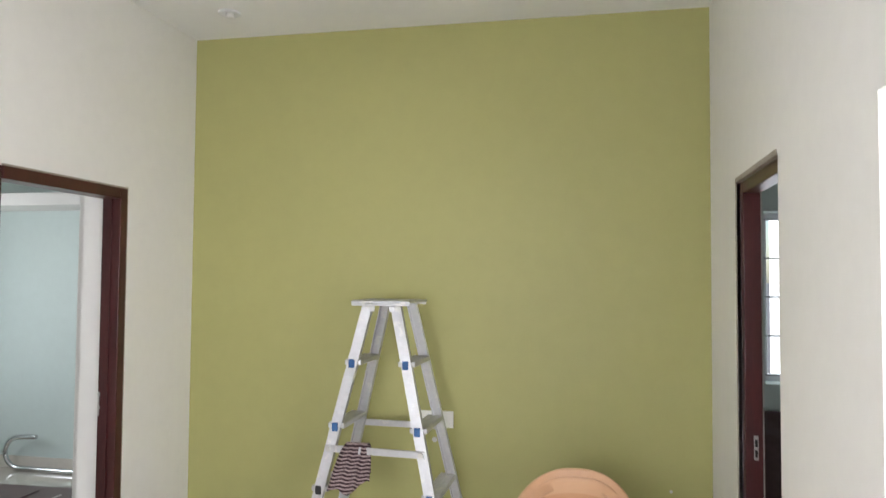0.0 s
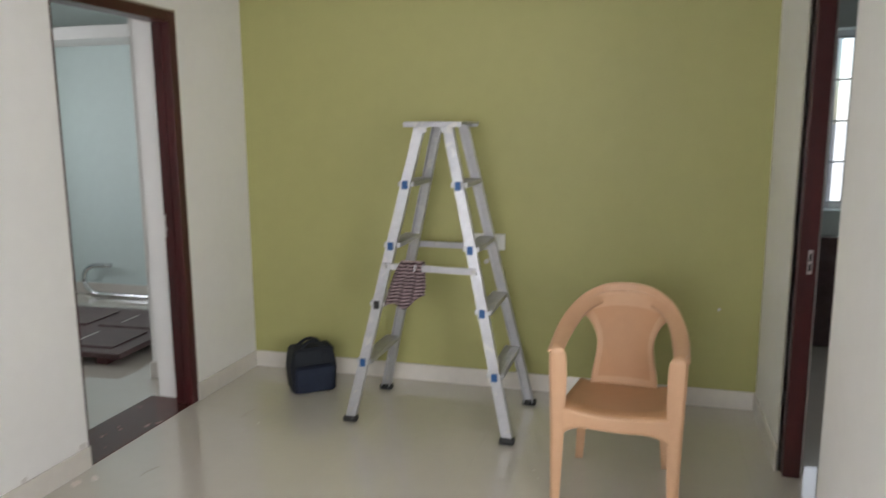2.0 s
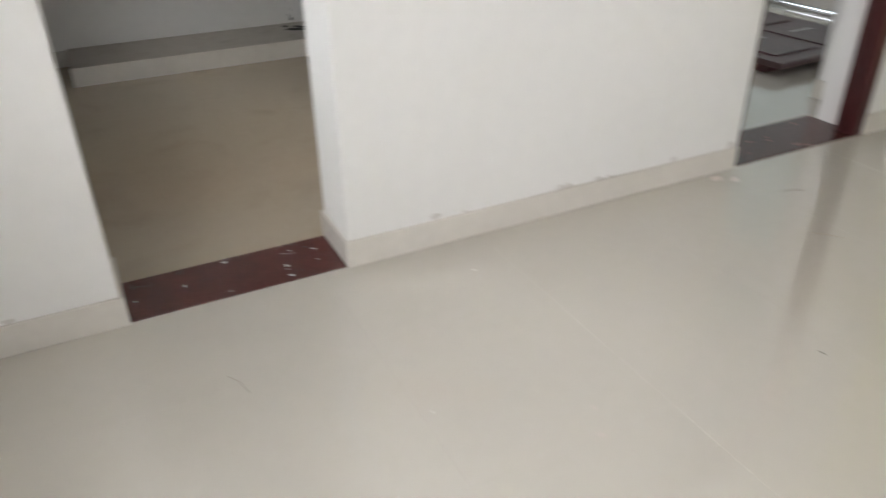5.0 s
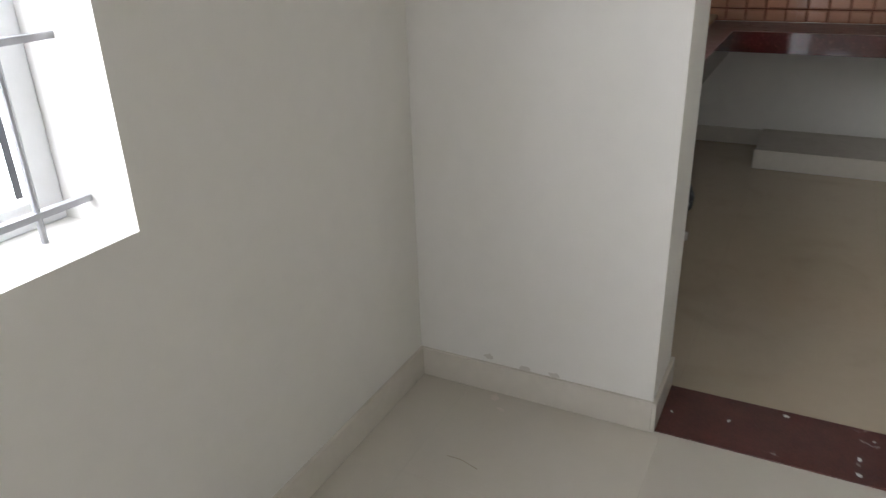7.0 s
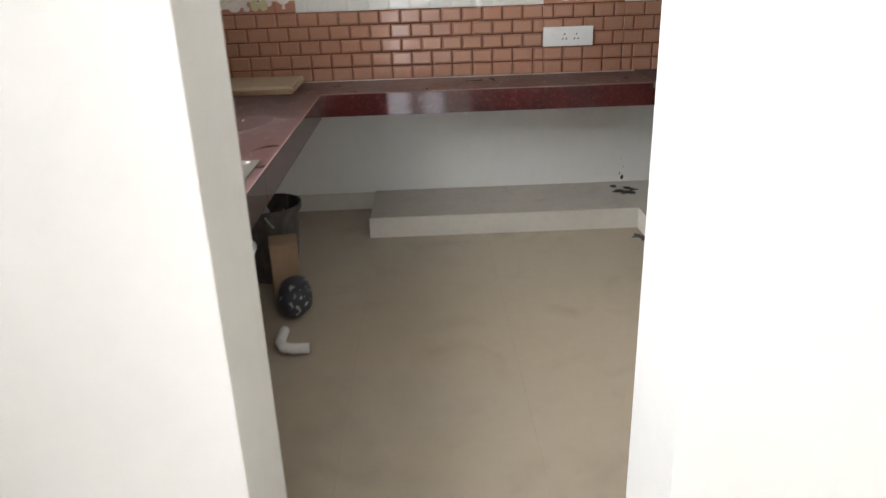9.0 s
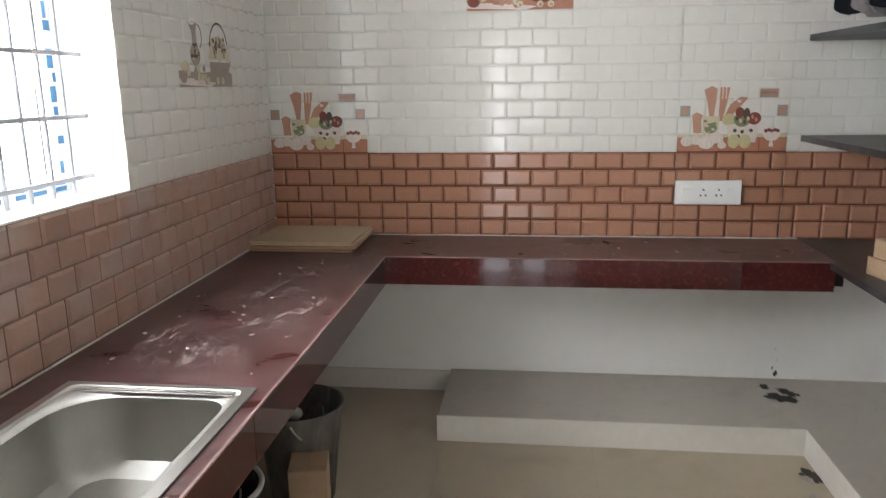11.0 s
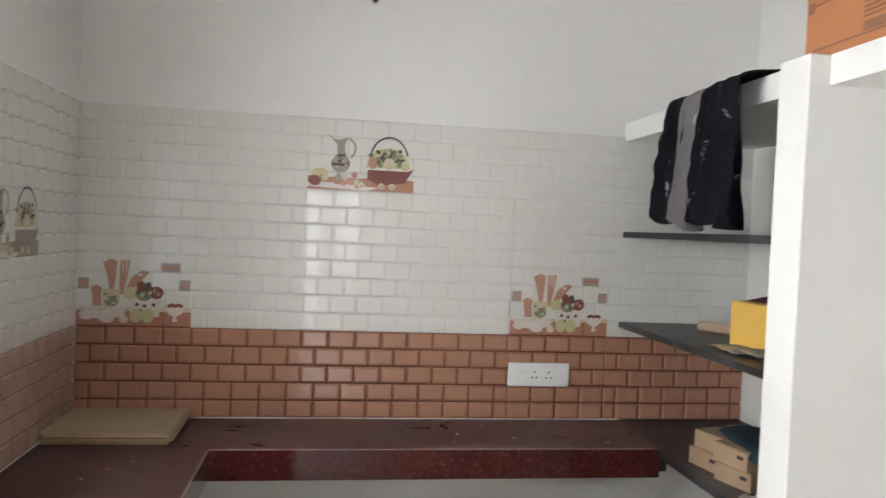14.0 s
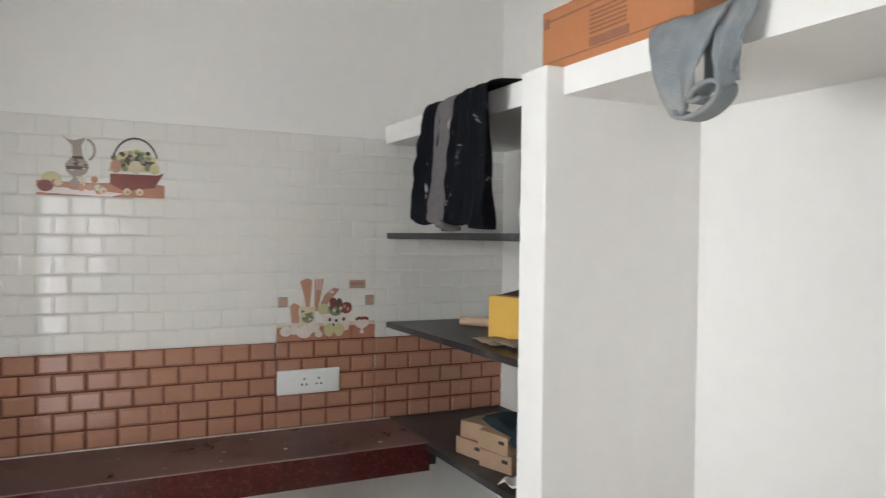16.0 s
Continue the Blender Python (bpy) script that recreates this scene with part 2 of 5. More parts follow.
def stripes_material():
    """Knitted cloth with maroon and grey stripes that run across it."""
    m = bpy.data.materials.new("striped_cloth")
    m.use_nodes = True
    n, l = m.node_tree.nodes, m.node_tree.links
    co, wave, ramp = n.new("ShaderNodeTexCoord"), n.new("ShaderNodeTexWave"), n.new("ShaderNodeValToRGB")
    wave.bands_direction = "Z"
    wave.inputs["Scale"].default_value, wave.inputs["Distortion"].default_value = 18, 1.2
    ramp.color_ramp.interpolation = "CONSTANT"
    ramp.color_ramp.elements[0].color, ramp.color_ramp.elements[1].color = (0.035, 0.014, 0.018, 1), (0.33, 0.25, 0.25, 1)
    ramp.color_ramp.elements[1].position = 0.6
    l.new(co.outputs["Object"], wave.inputs["Vector"])
    l.new(wave.outputs[0], ramp.inputs[0])
    l.new(ramp.outputs[0], n["Principled BSDF"].inputs["Base Color"])
    n["Principled BSDF"].inputs["Roughness"].default_value = 0.9
    return m


STRIPES = stripes_material()

# ---- building helpers ----


def add_box(bm, x0, y0, z0, x1, y1, z1):
    v = [bm.verts.new(p) for p in ((x0, y0, z0), (x1, y0, z0), (x1, y1, z0), (x0, y1, z0), (x0, y0, z1), (x1, y0, z1), (x1, y1, z1), (x0, y1, z1))]
    for f in ((3, 2, 1, 0), (4, 5, 6, 7), (0, 1, 5, 4), (1, 2, 6, 5), (2, 3, 7, 6), (3, 0, 4, 7)):
        bm.faces.new([v[i] for i in f])
    return v


def boxes(*specs, bevel=0.0):
    bm = bmesh.new()
    for s in specs:
        add_box(bm, *s)
    if bevel:
        bmesh.ops.bevel(bm, geom=bm.edges[:], offset=bevel, segments=2, affect="EDGES", profile=0.5)
    return bm


def mesh_ob(name, bm, mat, smooth=False):
    bmesh.ops.recalc_face_normals(bm, faces=bm.faces[:])
    me = bpy.data.meshes.new(name)
    bm.to_mesh(me)
    bm.free()
    for m in (mat if isinstance(mat, (list, tuple)) else [mat]):
        me.materials.append(m)
    if smooth:
        for p in me.polygons:
            p.use_smooth = True
        me.set_sharp_from_angle(angle=radians(38))
    return new(name, me)


def part(name, bm, mat, parent, label="", smooth=False):
    ob = mesh_ob(name, bm, mat, smooth)
    ob.parent = parent
    if label:
        tagged(ob, label)
    return ob


def thing(name, x, y, z, label, category, group="", rz=0):
    ob = new(name)
    ob.empty_display_size = 0.1
    ob.matrix_world = pose(x, y, z, 0, 0, rz)
    return tagged(ob, label, category, group)


def structure(name, bm, mat, label="", category="", smooth=False):
    return tagged(mesh_ob(name, bm, mat, smooth), label, category, kind="structure")


def tube(points, radius, sides=10, closed=False, bm=None, radii=None):
    """A round tube along points, with capped ends."""
    bm = bm or bmesh.new()
    pts = [Vector(p) for p in points]
    rings, a = [], None
    for i, p in enumerate(pts):
        d = (pts[min(i + 1, len(pts) - 1)] - pts[max(i - 1, 0)]).normalized()
        if a is None:
            a = d.cross(Vector((0, 0, 1)) if abs(d.z) < 0.9 else Vector((1, 0, 0)))
        a = (a - d * a.dot(d)).normalized()
        b = d.cross(a)
        r = radii[i] if radii else radius
        rings.append([bm.verts.new(p + a * (r * math.cos(2 * math.pi * k / sides)) + b * (r * math.sin(2 * math.pi * k / sides))) for k in range(sides)])
    for r0, r1 in zip(rings, rings[1:]):
        for k in range(sides):
            bm.faces.new((r0[k], r0[(k + 1) % sides], r1[(k + 1) % sides], r1[k]))
    bm.faces.new(rings[0][::-1])
    bm.faces.new(rings[-1])
    return bm


def beam(p0, p1, side, w, d, bm=None, w1=None, d1=None):
    """A bar from p0 to p1, w wide along side and d deep across it."""
    bm = bm or bmesh.new()
    p0, p1, s = Vector(p0), Vector(p1), Vector(side).normalized()
    along = (p1 - p0).normalized()
    s = (s - along * s.dot(along)).normalized()
    c = along.cross(s)
    ring = []
    for p, ww, dd in ((p0, w, d), (p1, w1 or w, d1 or d)):
        ring.append([bm.verts.new(p + s * (a * ww / 2) + c * (b * dd / 2)) for a, b in ((-1, -1), (1, -1), (1, 1), (-1, 1))])
    for k in range(4):
        bm.faces.new((ring[0][k], ring[0][(k + 1) % 4], ring[1][(k + 1) % 4], ring[1][k]))
    bm.faces.new(ring[0][::-1])
    bm.faces.new(ring[1])
    return bm


def lathe(profile, sides=28):
    bm = bmesh.new()
    rings = [[bm.verts.new((r * math.cos(2 * math.pi * k / sides), r * math.sin(2 * math.pi * k / sides), z)) for k in range(sides)] for r, z in profile]
    for r0, r1 in zip(rings, rings[1:]):
        for k in range(sides):
            bm.faces.new((r0[k], r0[(k + 1) % sides], r1[(k + 1) % sides], r1[k]))
    bm.faces.new(rings[0][::-1])
    bm.faces.new(rings[-1])
    return bm


def surface(fn, nu, nv):
    """A grid whose vertex at (u, v), each from 0 to 1, lies at fn(u, v)."""
    bm = bmesh.new()
    g = [[bm.verts.new(fn(i / nu, j / nv)) for j in range(nv + 1)] for i in range(nu + 1)]
    for i in range(nu):
        for j in range(nv):
            bm.faces.new((g[i][j], g[i + 1][j], g[i + 1][j + 1], g[i][j + 1]))
    return bm


def thicken(ob, t, offset=0.0):
    m = ob.modifiers.new("thickness", "SOLIDIFY")
    m.thickness, m.offset = t, offset
    return ob


def moved(bm, m):
    bmesh.ops.transform(bm, matrix=m, verts=bm.verts[:])
    return bm


def wall_x(x0, x1, y0, y1, z1, holes):
    """A wall across x with holes (y0, y1, z0, z1), as one closed skin."""
    ys = sorted({y0, y1, *(h[0] for h in holes), *(h[1] for h in holes)})
    zs = sorted({0.0, z1, *(h[2] for h in holes), *(h[3] for h in holes)})
    solid = {(i, j): not any(a <= ys[i] < b and c <= zs[j] < d for a, b, c, d in holes) for i in range(len(ys) - 1) for j in range(len(zs) - 1)}
    bm = bmesh.new()

    def quad(*pts):
        bm.faces.new([bm.verts.new(p) for p in pts])
    for (i, j), full in solid.items():
        if not full:
            continue
        a, b, c, d = ys[i], ys[i + 1], zs[j], zs[j + 1]
        quad((x1, a, c), (x1, b, c), (x1, b, d), (x1, a, d))
        quad((x0, b, c), (x0, a, c), (x0, a, d), (x0, b, d))
        if not solid.get((i - 1, j)):
            quad((x0, a, c), (x1, a, c), (x1, a, d), (x0, a, d))
        if not solid.get((i + 1, j)):
            quad((x1, b, c), (x0, b, c), (x0, b, d), (x1, b, d))
        if not solid.get((i, j - 1)):
            quad((x0, a, c), (x0, b, c), (x1, b, c), (x1, a, c))
        if not solid.get((i, j + 1)):
            quad((x0, a, d), (x1, a, d), (x1, b, d), (x0, b, d))
    bmesh.ops.remove_doubles(bm, verts=bm.verts[:], dist=1e-5)
    return bm


def wall_y(y0, y1, x0, x1, z1, holes):
    bm = wall_x(-y1, -y0, x0, x1, z1, holes)
    return moved(bm, Matrix(((0, 1, 0, 0), (-1, 0, 0, 0), (0, 0, 1, 0), (0, 0, 0, 1))))


# ---- large structure ----
H = 3.08
SOUTH, NORTH, EAST = -1.476, 3.255, 2.97
structure("wall_between_hall_and_kitchen", wall_x(-0.25, 0, -1.79, 4.95, H, [(-0.73, 0, 0, 2.1), (1.78, 2.61, 0, 2.092)]), WHITE, "smooth white painted wall with a doorway and an open passage", "wall")
structure("wall_green", wall_y(NORTH, NORTH + 0.23, 0, EAST, H, []), GREEN, "olive green painted feature wall", "wall")
structure("wall_east", wall_x(EAST, 3.07, -2.3, 4.95, H, [(-1.2, 0.93, 0, 2.04), (1.81, 2.53, 0, 2.06)]), WHITE, "white painted wall with a doorway and a wide opening", "wall")
structure("wall_south_hall", wall_y(SOUTH - 0.25, SOUTH, 0, EAST, H, [(0.978, 2.2, 0.877, 2.1)]), WHITE, "white painted wall with a barred window", "wall")
structure("wall_south_kitchen", wall_y(-1.785, -1.545, -3.43, -0.25, H, [(-1.96, -0.75, 1.134, 2.1)]), WHITE, "white painted kitchen wall with a barred window", "wall")
structure("wall_west_kitchen", wall_x(-3.43, -3.19, -1.545, 1.6, H, []), WHITE, "white painted kitchen wall above glazed tiles", "wall")
structure("wall_north_kitchen", boxes((-3.19, 1.385, 0, -0.25, 1.6, H)), WHITE, "white painted back wall of the kitchen recesses", "wall")
structure("wall_recess_back", boxes((-1.79, 1.27, 0, -0.25, 1.385, 2.005)), WHITE, "white painted back wall of the empty recess", "wall")
structure("wall_north_bedroom", wall_y(4.71, 4.95, -3.43, -0.25, H, []), AQUA, "pale aqua painted bedroom wall", "wall")
# Wall out of view; its opening is added to let the fill lamp in
structure("wall_west_bedroom", wall_x(-3.43, -3.19, 1.6, 4.71, H, [(2.6, 3.8, 0.9, 2.1)]), AQUA, "pale aqua painted bedroom wall", "wall")
structure("wall_pier_bedroom", boxes((-0.49, 2.88, 0, -0.25, 3.3, H)), WHITE, "white painted pier beside the doorway", "wall")
structure("wall_north_study", wall_y(4.7, 4.95, 3.07, 6.0, H, [(3.53, 4.7, 0.925, 2.125)]), AQUA, "pale painted wall with a barred window", "wall")
structure("wall_between_rooms_east", boxes((3.07, 0.96, 0, 6.0, 1.2, H)), WHITE, "white painted partition wall", "wall")
structure("wall_east_outer", wall_x(6.0, 6.24, -2.3, 4.95, H, [(-1.12, -0.67, 0, 2.15), (-0.46, -0.07, 0.6, 2.15)]), WHITE, "white painted outer wall with the entrance", "wall")
# Wall out of view, with an opening added for the living room fill lamp
structure("wall_south_living", wall_y(-2.14, -1.9, 3.07, 6.0, H, [(3.8, 5.4, 0.9, 2.1)]), WHITE, "unseen white outer wall with an added light opening", "wall")
structure("ceiling", boxes((-3.43, -2.3, H, 6.24, 4.95, H + 0.15)), CEIL, "flat white painted ceiling", "ceiling")
structure("ground", boxes((-900, -900, -0.45, 900, 900, -0.25)), GROUND, "bare pale concrete ground outside", "ground")
structure("floor_slab", boxes((-3.43, -2.3, -0.2, 6.24, 4.95, -0.012)), GROUT, "floor bedding under beige tiles", "floor")
floor_hall = structure("floor_hall", boxes((0, SOUTH, -0.012, EAST, NORTH, -0.004)), GROUT, "glossy beige vitrified tile floor", "floor")
floor_kitchen = structure("floor_kitchen", boxes((-3.19, -1.545, -0.012, -0.25, 1.385, -0.004)), GROUT, "glossy beige tile floor", "floor")
floor_bedroom = structure("floor_bedroom", boxes((-3.19, 1.6, -0.012, -0.25, 4.71, -0.004)), GROUT, "glossy beige tile floor", "floor")
structure("floor_east", boxes((2.97, -1.9, -0.012, 6.24, 4.7, 0)), FLOOR, "glossy beige tile floor", "floor")


def threshold(name, y0, y1, x0):
    ob = structure(name, boxes((x0, y0, -0.012, 0.0, y1, 0.003), bevel=0.0015), THRESH, "polished maroon granite threshold with paint spots", "threshold")
    return ob


threshold("threshold_kitchen", -0.73, 0, -0.25)
threshold("threshold_bedroom", 1.78, 2.61, -0.3)

# skirting runs: (x0, y0, x1, y1, side offset along x, along y)
SK = 0.1


def skirting(name, x0, y0, x1, y1):
    structure(name, boxes((x0, y0, 0.0, x1, y1, SK), bevel=0.002), SKIRT, "beige tile skirting along the wall", "skirting")


skirting("baseboard_hall_west_a", 0.0, SOUTH + 0.012, 0.012, -0.73)
skirting("baseboard_hall_west_b", 0.0, 0.0, 0.012, 1.78)
skirting("baseboard_hall_west_c", 0.0, 2.61, 0.012, NORTH - 0.012)
skirting("baseboard_opening_south", -0.262, -0.73, 0.012, -0.718)
skirting("baseboard_opening_north", -0.262, -0.012, 0.012, 0.0)
skirting("baseboard_hall_north", 0.0, NORTH - 0.012, EAST, NORTH)
skirting("baseboard_hall_south", 0.0, SOUTH, EAST, SOUTH + 0.012)
skirting("baseboard_hall_east_a", EAST - 0.012, 2.53, EAST, NORTH - 0.012)
skirting("baseboard_hall_east_b", EAST - 0.012, 0.93, EAST, 1.81)
skirting("baseboard_kitchen_west", -3.19, -1.545, -3.178, -0.72)
skirting("baseboard_kitchen_south", -3.178, -1.545, -0.25, -1.533)
skirting("baseboard_recess_back", -1.79, 1.258, -0.25, 1.27)
skirting("baseboard_kitchen_east", -0.262, 0.0, -0.25, 1.258)
skirting("baseboard_partition", -1.79, 0.68, -1.778, 1.258)
skirting("baseboard_bedroom_north", -3.19, 4.698, -0.25, 4.71)
skirting("baseboard_pier_bedroom", -0.49, 2.868, -0.25, 2.88)
skirting("baseboard_pier_side", -0.502, 2.868, -0.49, 3.3)
structure("loft_bedroom", boxes((-3.19, 4.25, 2.2, -0.25, 4.71, 2.3), bevel=0.004), WHITE, "white concrete loft shelf below the ceiling", "loft")

# kitchen partition, lofts, platform
structure("partition_kitchen", boxes((-1.92, 0.68, 0, -1.79, 1.39, 2.085), bevel=0.004), WHITE, "white painted partition between two recesses", "partition")
structure("loft_kitchen", boxes((-3.19, 0.76, 2.015, -1.92, 1.385, 2.095), (-1.79, 0.74, 2.005, -0.25, 1.385, 2.085), (-1.92, 0.76, 2.015, -1.79, 1.385, 2.09), bevel=0.0), WHITE, "white painted concrete loft slab over the recesses", "loft")
platform = structure("platform_kitchen", boxes((-3.19, -0.72, 0.0, -2.68, 0.72, 0.108), (-3.19, 0.72, 0.0, -1.92, 1.385, 0.108), bevel=0.0), PLAT, "low dusty beige tiled platform along the wall", "platform")
part("front_face", boxes((-2.68, -0.726, 0.0, -2.672, 0.714, 0.112), (-2.68, 0.714, 0.0, -1.86, 0.722, 0.112), bevel=0.001), SKIRT, platform)

# counters
structure("counter_window_side", boxes((-2.745, -1.545, 0.735, -1.42, -0.935, 0.76), (-1.42, -1.545, 0.735, -0.82, -1.43, 0.76), (-1.42, -0.97, 0.735, -0.82, -0.935, 0.76), (-0.82, -1.545, 0.735, -0.25, -0.935, 0.76)), REDTOP, "dusty maroon granite counter slab with plaster chips", "counter")
structure("counter_far_side", boxes((-3.19, -1.545, 0.735, -2.7455, 0.79, 0.76)), REDTOP, "dusty maroon granite counter slab", "counter")
structure("counter_fascia_window_side", boxes((-2.722, -0.957, 0.645, -1.2955, -0.932, 0.757), (-1.2945, -0.957, 0.645, -0.25, -0.932, 0.757), bevel=0.0015), REDGR, "polished maroon granite counter front", "counter")
structure("counter_fascia_far_side", boxes((-2.77, -0.957, 0.645, -2.742, 0.45, 0.757), (-2.77, 0.4505, 0.645, -2.742, 0.788, 0.757), bevel=0.0015), REDGR, "polished maroon granite counter front", "counter")
structure("counter_recess", boxes((-3.19, 0.7905, 0.735, -1.92, 1.385, 0.76), (-2.745, 0.765, 0.735, -1.92, 0.7905, 0.76), bevel=0.0), BLACKGR, "dusty black granite shelf slab", "counter")
structure("counter_support", boxes((-3.19, 0.79, 0.66, -2.77, 0.83, 0.735)), BLACKGR, "black granite bearer under the slab", "counter")
EDGE = material("granite_worn_edge", (0.26, 0.17, 0.16), 0.5, vary=0.35, scale=14, bump=0.1, bump_scale=60)
structure("counter_edge_window_side", boxes((-2.74, -0.938, 0.757, -0.25, -0.931, 0.7615), bevel=0.001), EDGE, "pale chipped edge of the granite counter", "counter")
structure("counter_edge_far_side", boxes((-2.748, -0.931, 0.757, -2.7415, 0.785, 0.7612), bevel=0.001), EDGE, "pale chipped edge of the granite counter", "counter")
structure("sealant_far_wall", boxes((-3.18, -1.53, 0.76, -3.172, 0.79, 0.764), bevel=0.001), TGROUT, "pale sealant line along the tiles", "sealant")
structure("sealant_window_wall", boxes((-3.17, -1.535, 0.76, -0.25, -1.528, 0.764), bevel=0.001), TGROUT, "pale sealant line along the tiles", "sealant")
for nm, z in (("shelf_middle", 1.178), ("shelf_upper", 1.585)):
    structure(nm, boxes((-3.19, 0.77, z, -1.92, 1.385, z + 0.026), bevel=0.003), BLACKGR, "black granite wall shelf in the recess", "shelf")


# ---- doors and windows ----


def door_frame(name, x0, x1, y0, y1, z1, w, label, near):
    d = thing(name, (x0 + x1) / 2, (y0 + y1) / 2, 0, label, "door frame")
    d["kind"] = "structure"
    m = Matrix.Translation((-(x0 + x1) / 2, -(y0 + y1) / 2, 0))
    part("stile", moved(boxes((x0, y0, 0, x1 - 0.008, y0 + near, z1), bevel=0.004), m), WOOD, d)
    part("stile", moved(boxes((x0, y1 - w, 0, x1, y1, z1), bevel=0.004), m), WOOD, d)
    part("head", moved(boxes((x0, y0 + near, z1 - w, x1, y1 - w, z1), bevel=0.004), m), WOOD, d)
    return d, m


d1, m1 = door_frame("door_1", -0.1, 0.006, 1.78, 2.61, 2.09, 0.055, "polished dark red wooden door frame without a leaf", 0.016)
part("stop", moved(boxes((-0.055, 2.546, 0, -0.04, 2.556, 2.035)), m1), WOOD, d1)
part("strike_plate", moved(boxes((-0.096, 2.551, 0.93, -0.088, 2.5545, 1.05), (-0.096, 2.549, 0.965, -0.082, 2.5535, 0.98), (-0.096, 2.549, 1.03, -0.084, 2.5535, 1.045), bevel=0.001), m1), METALD, d1, "dull metal strike plate")
d2, m2 = door_frame("door_2", 2.985, 3.055, 1.81, 2.53, 2.052, 0.05, "dark red wooden door frame in a rough plaster edge", 0.02)
plate2 = part("strike_plate", moved(boxes((3.018, 2.4755, 0.9, 3.036, 2.4795, 1.0), bevel=0.0015), m2), METALD, d2, "dull metal strike plate")
for zz in (0.912, 0.955):
    part("latch_hole", moved(boxes((3.022, 2.4748, zz, 3.032, 2.4756, zz + 0.03)), m2), DARKHOLE, plate2)
part("plaster_edge", moved(boxes((2.966, 2.53, 0, 2.985, 2.545, 2.06), (2.966, 1.82, 2.052, 2.985, 2.545, 2.072)), m2), PLASTERED, d2, "rough unpainted plaster edge")
part("plaster_edge", moved(boxes((-0.002, 2.61, 0.1, 0.003, 2.618, 2.1), (-0.002, 1.79, 2.09, 0.003, 2.618, 2.098)), m1), PLASTERED, d1, "rough plaster edge with dark stains")


def window(name, cx, y_in, y_out, x0, x1, z0, z1, bars, flats, label, frame_y):
    """A barred window in a wall across y: bars, flats, a frame with a mullion, glass."""
    w = thing(name, (x0 + x1) / 2, (y_in + y_out) / 2, z0, label, "window")
    w["kind"] = "structure"
    m = Matrix.Translation((-(x0 + x1) / 2, -(y_in + y_out) / 2, -z0))
    f, t = 0.05, 0.04
    fr = part("frame", moved(boxes((x0, frame_y, z0, x0 + f, frame_y + t, z1), (x1 - f, frame_y, z0, x1, frame_y + t, z1), (x0 + f, frame_y, z0, x1 - f, frame_y + t, z0 + f), (x0 + f, frame_y, z1 - f, x1 - f, frame_y + t, z1), bevel=0.003), m), FRAMEW, w)
    n = 3
    step = (x1 - x0 - 2 * f) / n
    for i in range(n):
        a = x0 + f + i * step
        if i:
            part("mullion", moved(boxes((a - 0.025, frame_y, z0 + f, a + 0.025, frame_y + t, z1 - f), bevel=0.003), m), FRAMEW, w)
        g = part("pane", moved(boxes((a + 0.026, frame_y + 0.018, z0 + f, a + step - 0.026, frame_y + 0.022, z1 - f)), m), GLASS, fr)
        g.visible_shadow = False
    by = y_in + (y_out - y_in) * 0.45
    k = int((x1 - x0) / bars)
    for i in range(1, k):
        xx = x0 + (x1 - x0) * i / k
        part("bar", moved(tube([(xx, by, z0), (xx, by, z1)], 0.006, 8), m), BARS, w)
    for i in range(flats):
        zz = z0 + 0.05 + (z1 - z0 - 0.1) * i / (flats - 1)
        part("flat_bar", moved(boxes((x0, by - 0.009, zz - 0.006, x1, by - 0.003 + 0.012, zz + 0.006), bevel=0.001), m), BARS, w)
    if name == "window_kitchen":
        rng = random.Random(8)
        y_f = frame_y + t

        def tape(a, b, c, d):
            part("tape", moved(boxes((a, y_f, c, b, y_f + 0.0015, d)), m), FILMB, fr, "blue printed protective tape")
        for i in range(n + 1):
            a = x0 + f + i * step + (-f / 2 if i == 0 else f / 2 if i == n else 0)
            zz = z0 + 0.06
            while zz < z1 - 0.1:
                h = rng.uniform(0.02, 0.085)
                o = rng.uniform(-0.012, 0.006)
                tape(a + o, a + o + rng.uniform(0.012, 0.028), zz, zz + h)
                zz += h + rng.choice((0.006, 0.012, 0.05))
        xx = x0 + 0.03
        while xx < x1 - 0.1:
            w2 = rng.uniform(0.02, 0.07)
            tape(xx, xx + w2, z0 + 0.01, z0 + 0.022)
            tape(xx + 0.004, xx + w2 * 0.8, z0 + 0.028, z0 + 0.044)
            xx += w2 + rng.uniform(0.02, 0.06)
    return w


window("window_kitchen", 0, -1.545, -1.785, -1.96, -0.75, 1.134, 2.1, 0.088, 6, "white window with grey security bars and blue tape", -1.76)
window("window_hall", 0, SOUTH, SOUTH - 0.25, 0.978, 2.2, 0.877, 2.1, 0.1, 5, "white window with grey security bars", SOUTH - 0.225)
window("window_study", 0, 4.7, 4.95, 3.53, 4.7, 0.925, 2.125, 0.12, 5, "white window with grey security bars", 4.87)
structure("window_sill_kitchen", boxes((-1.96, -1.76, 1.134, -0.75, -1.54, 1.139)), WHITE, "white plastered window sill", "window sill")
# ---- hall things ----


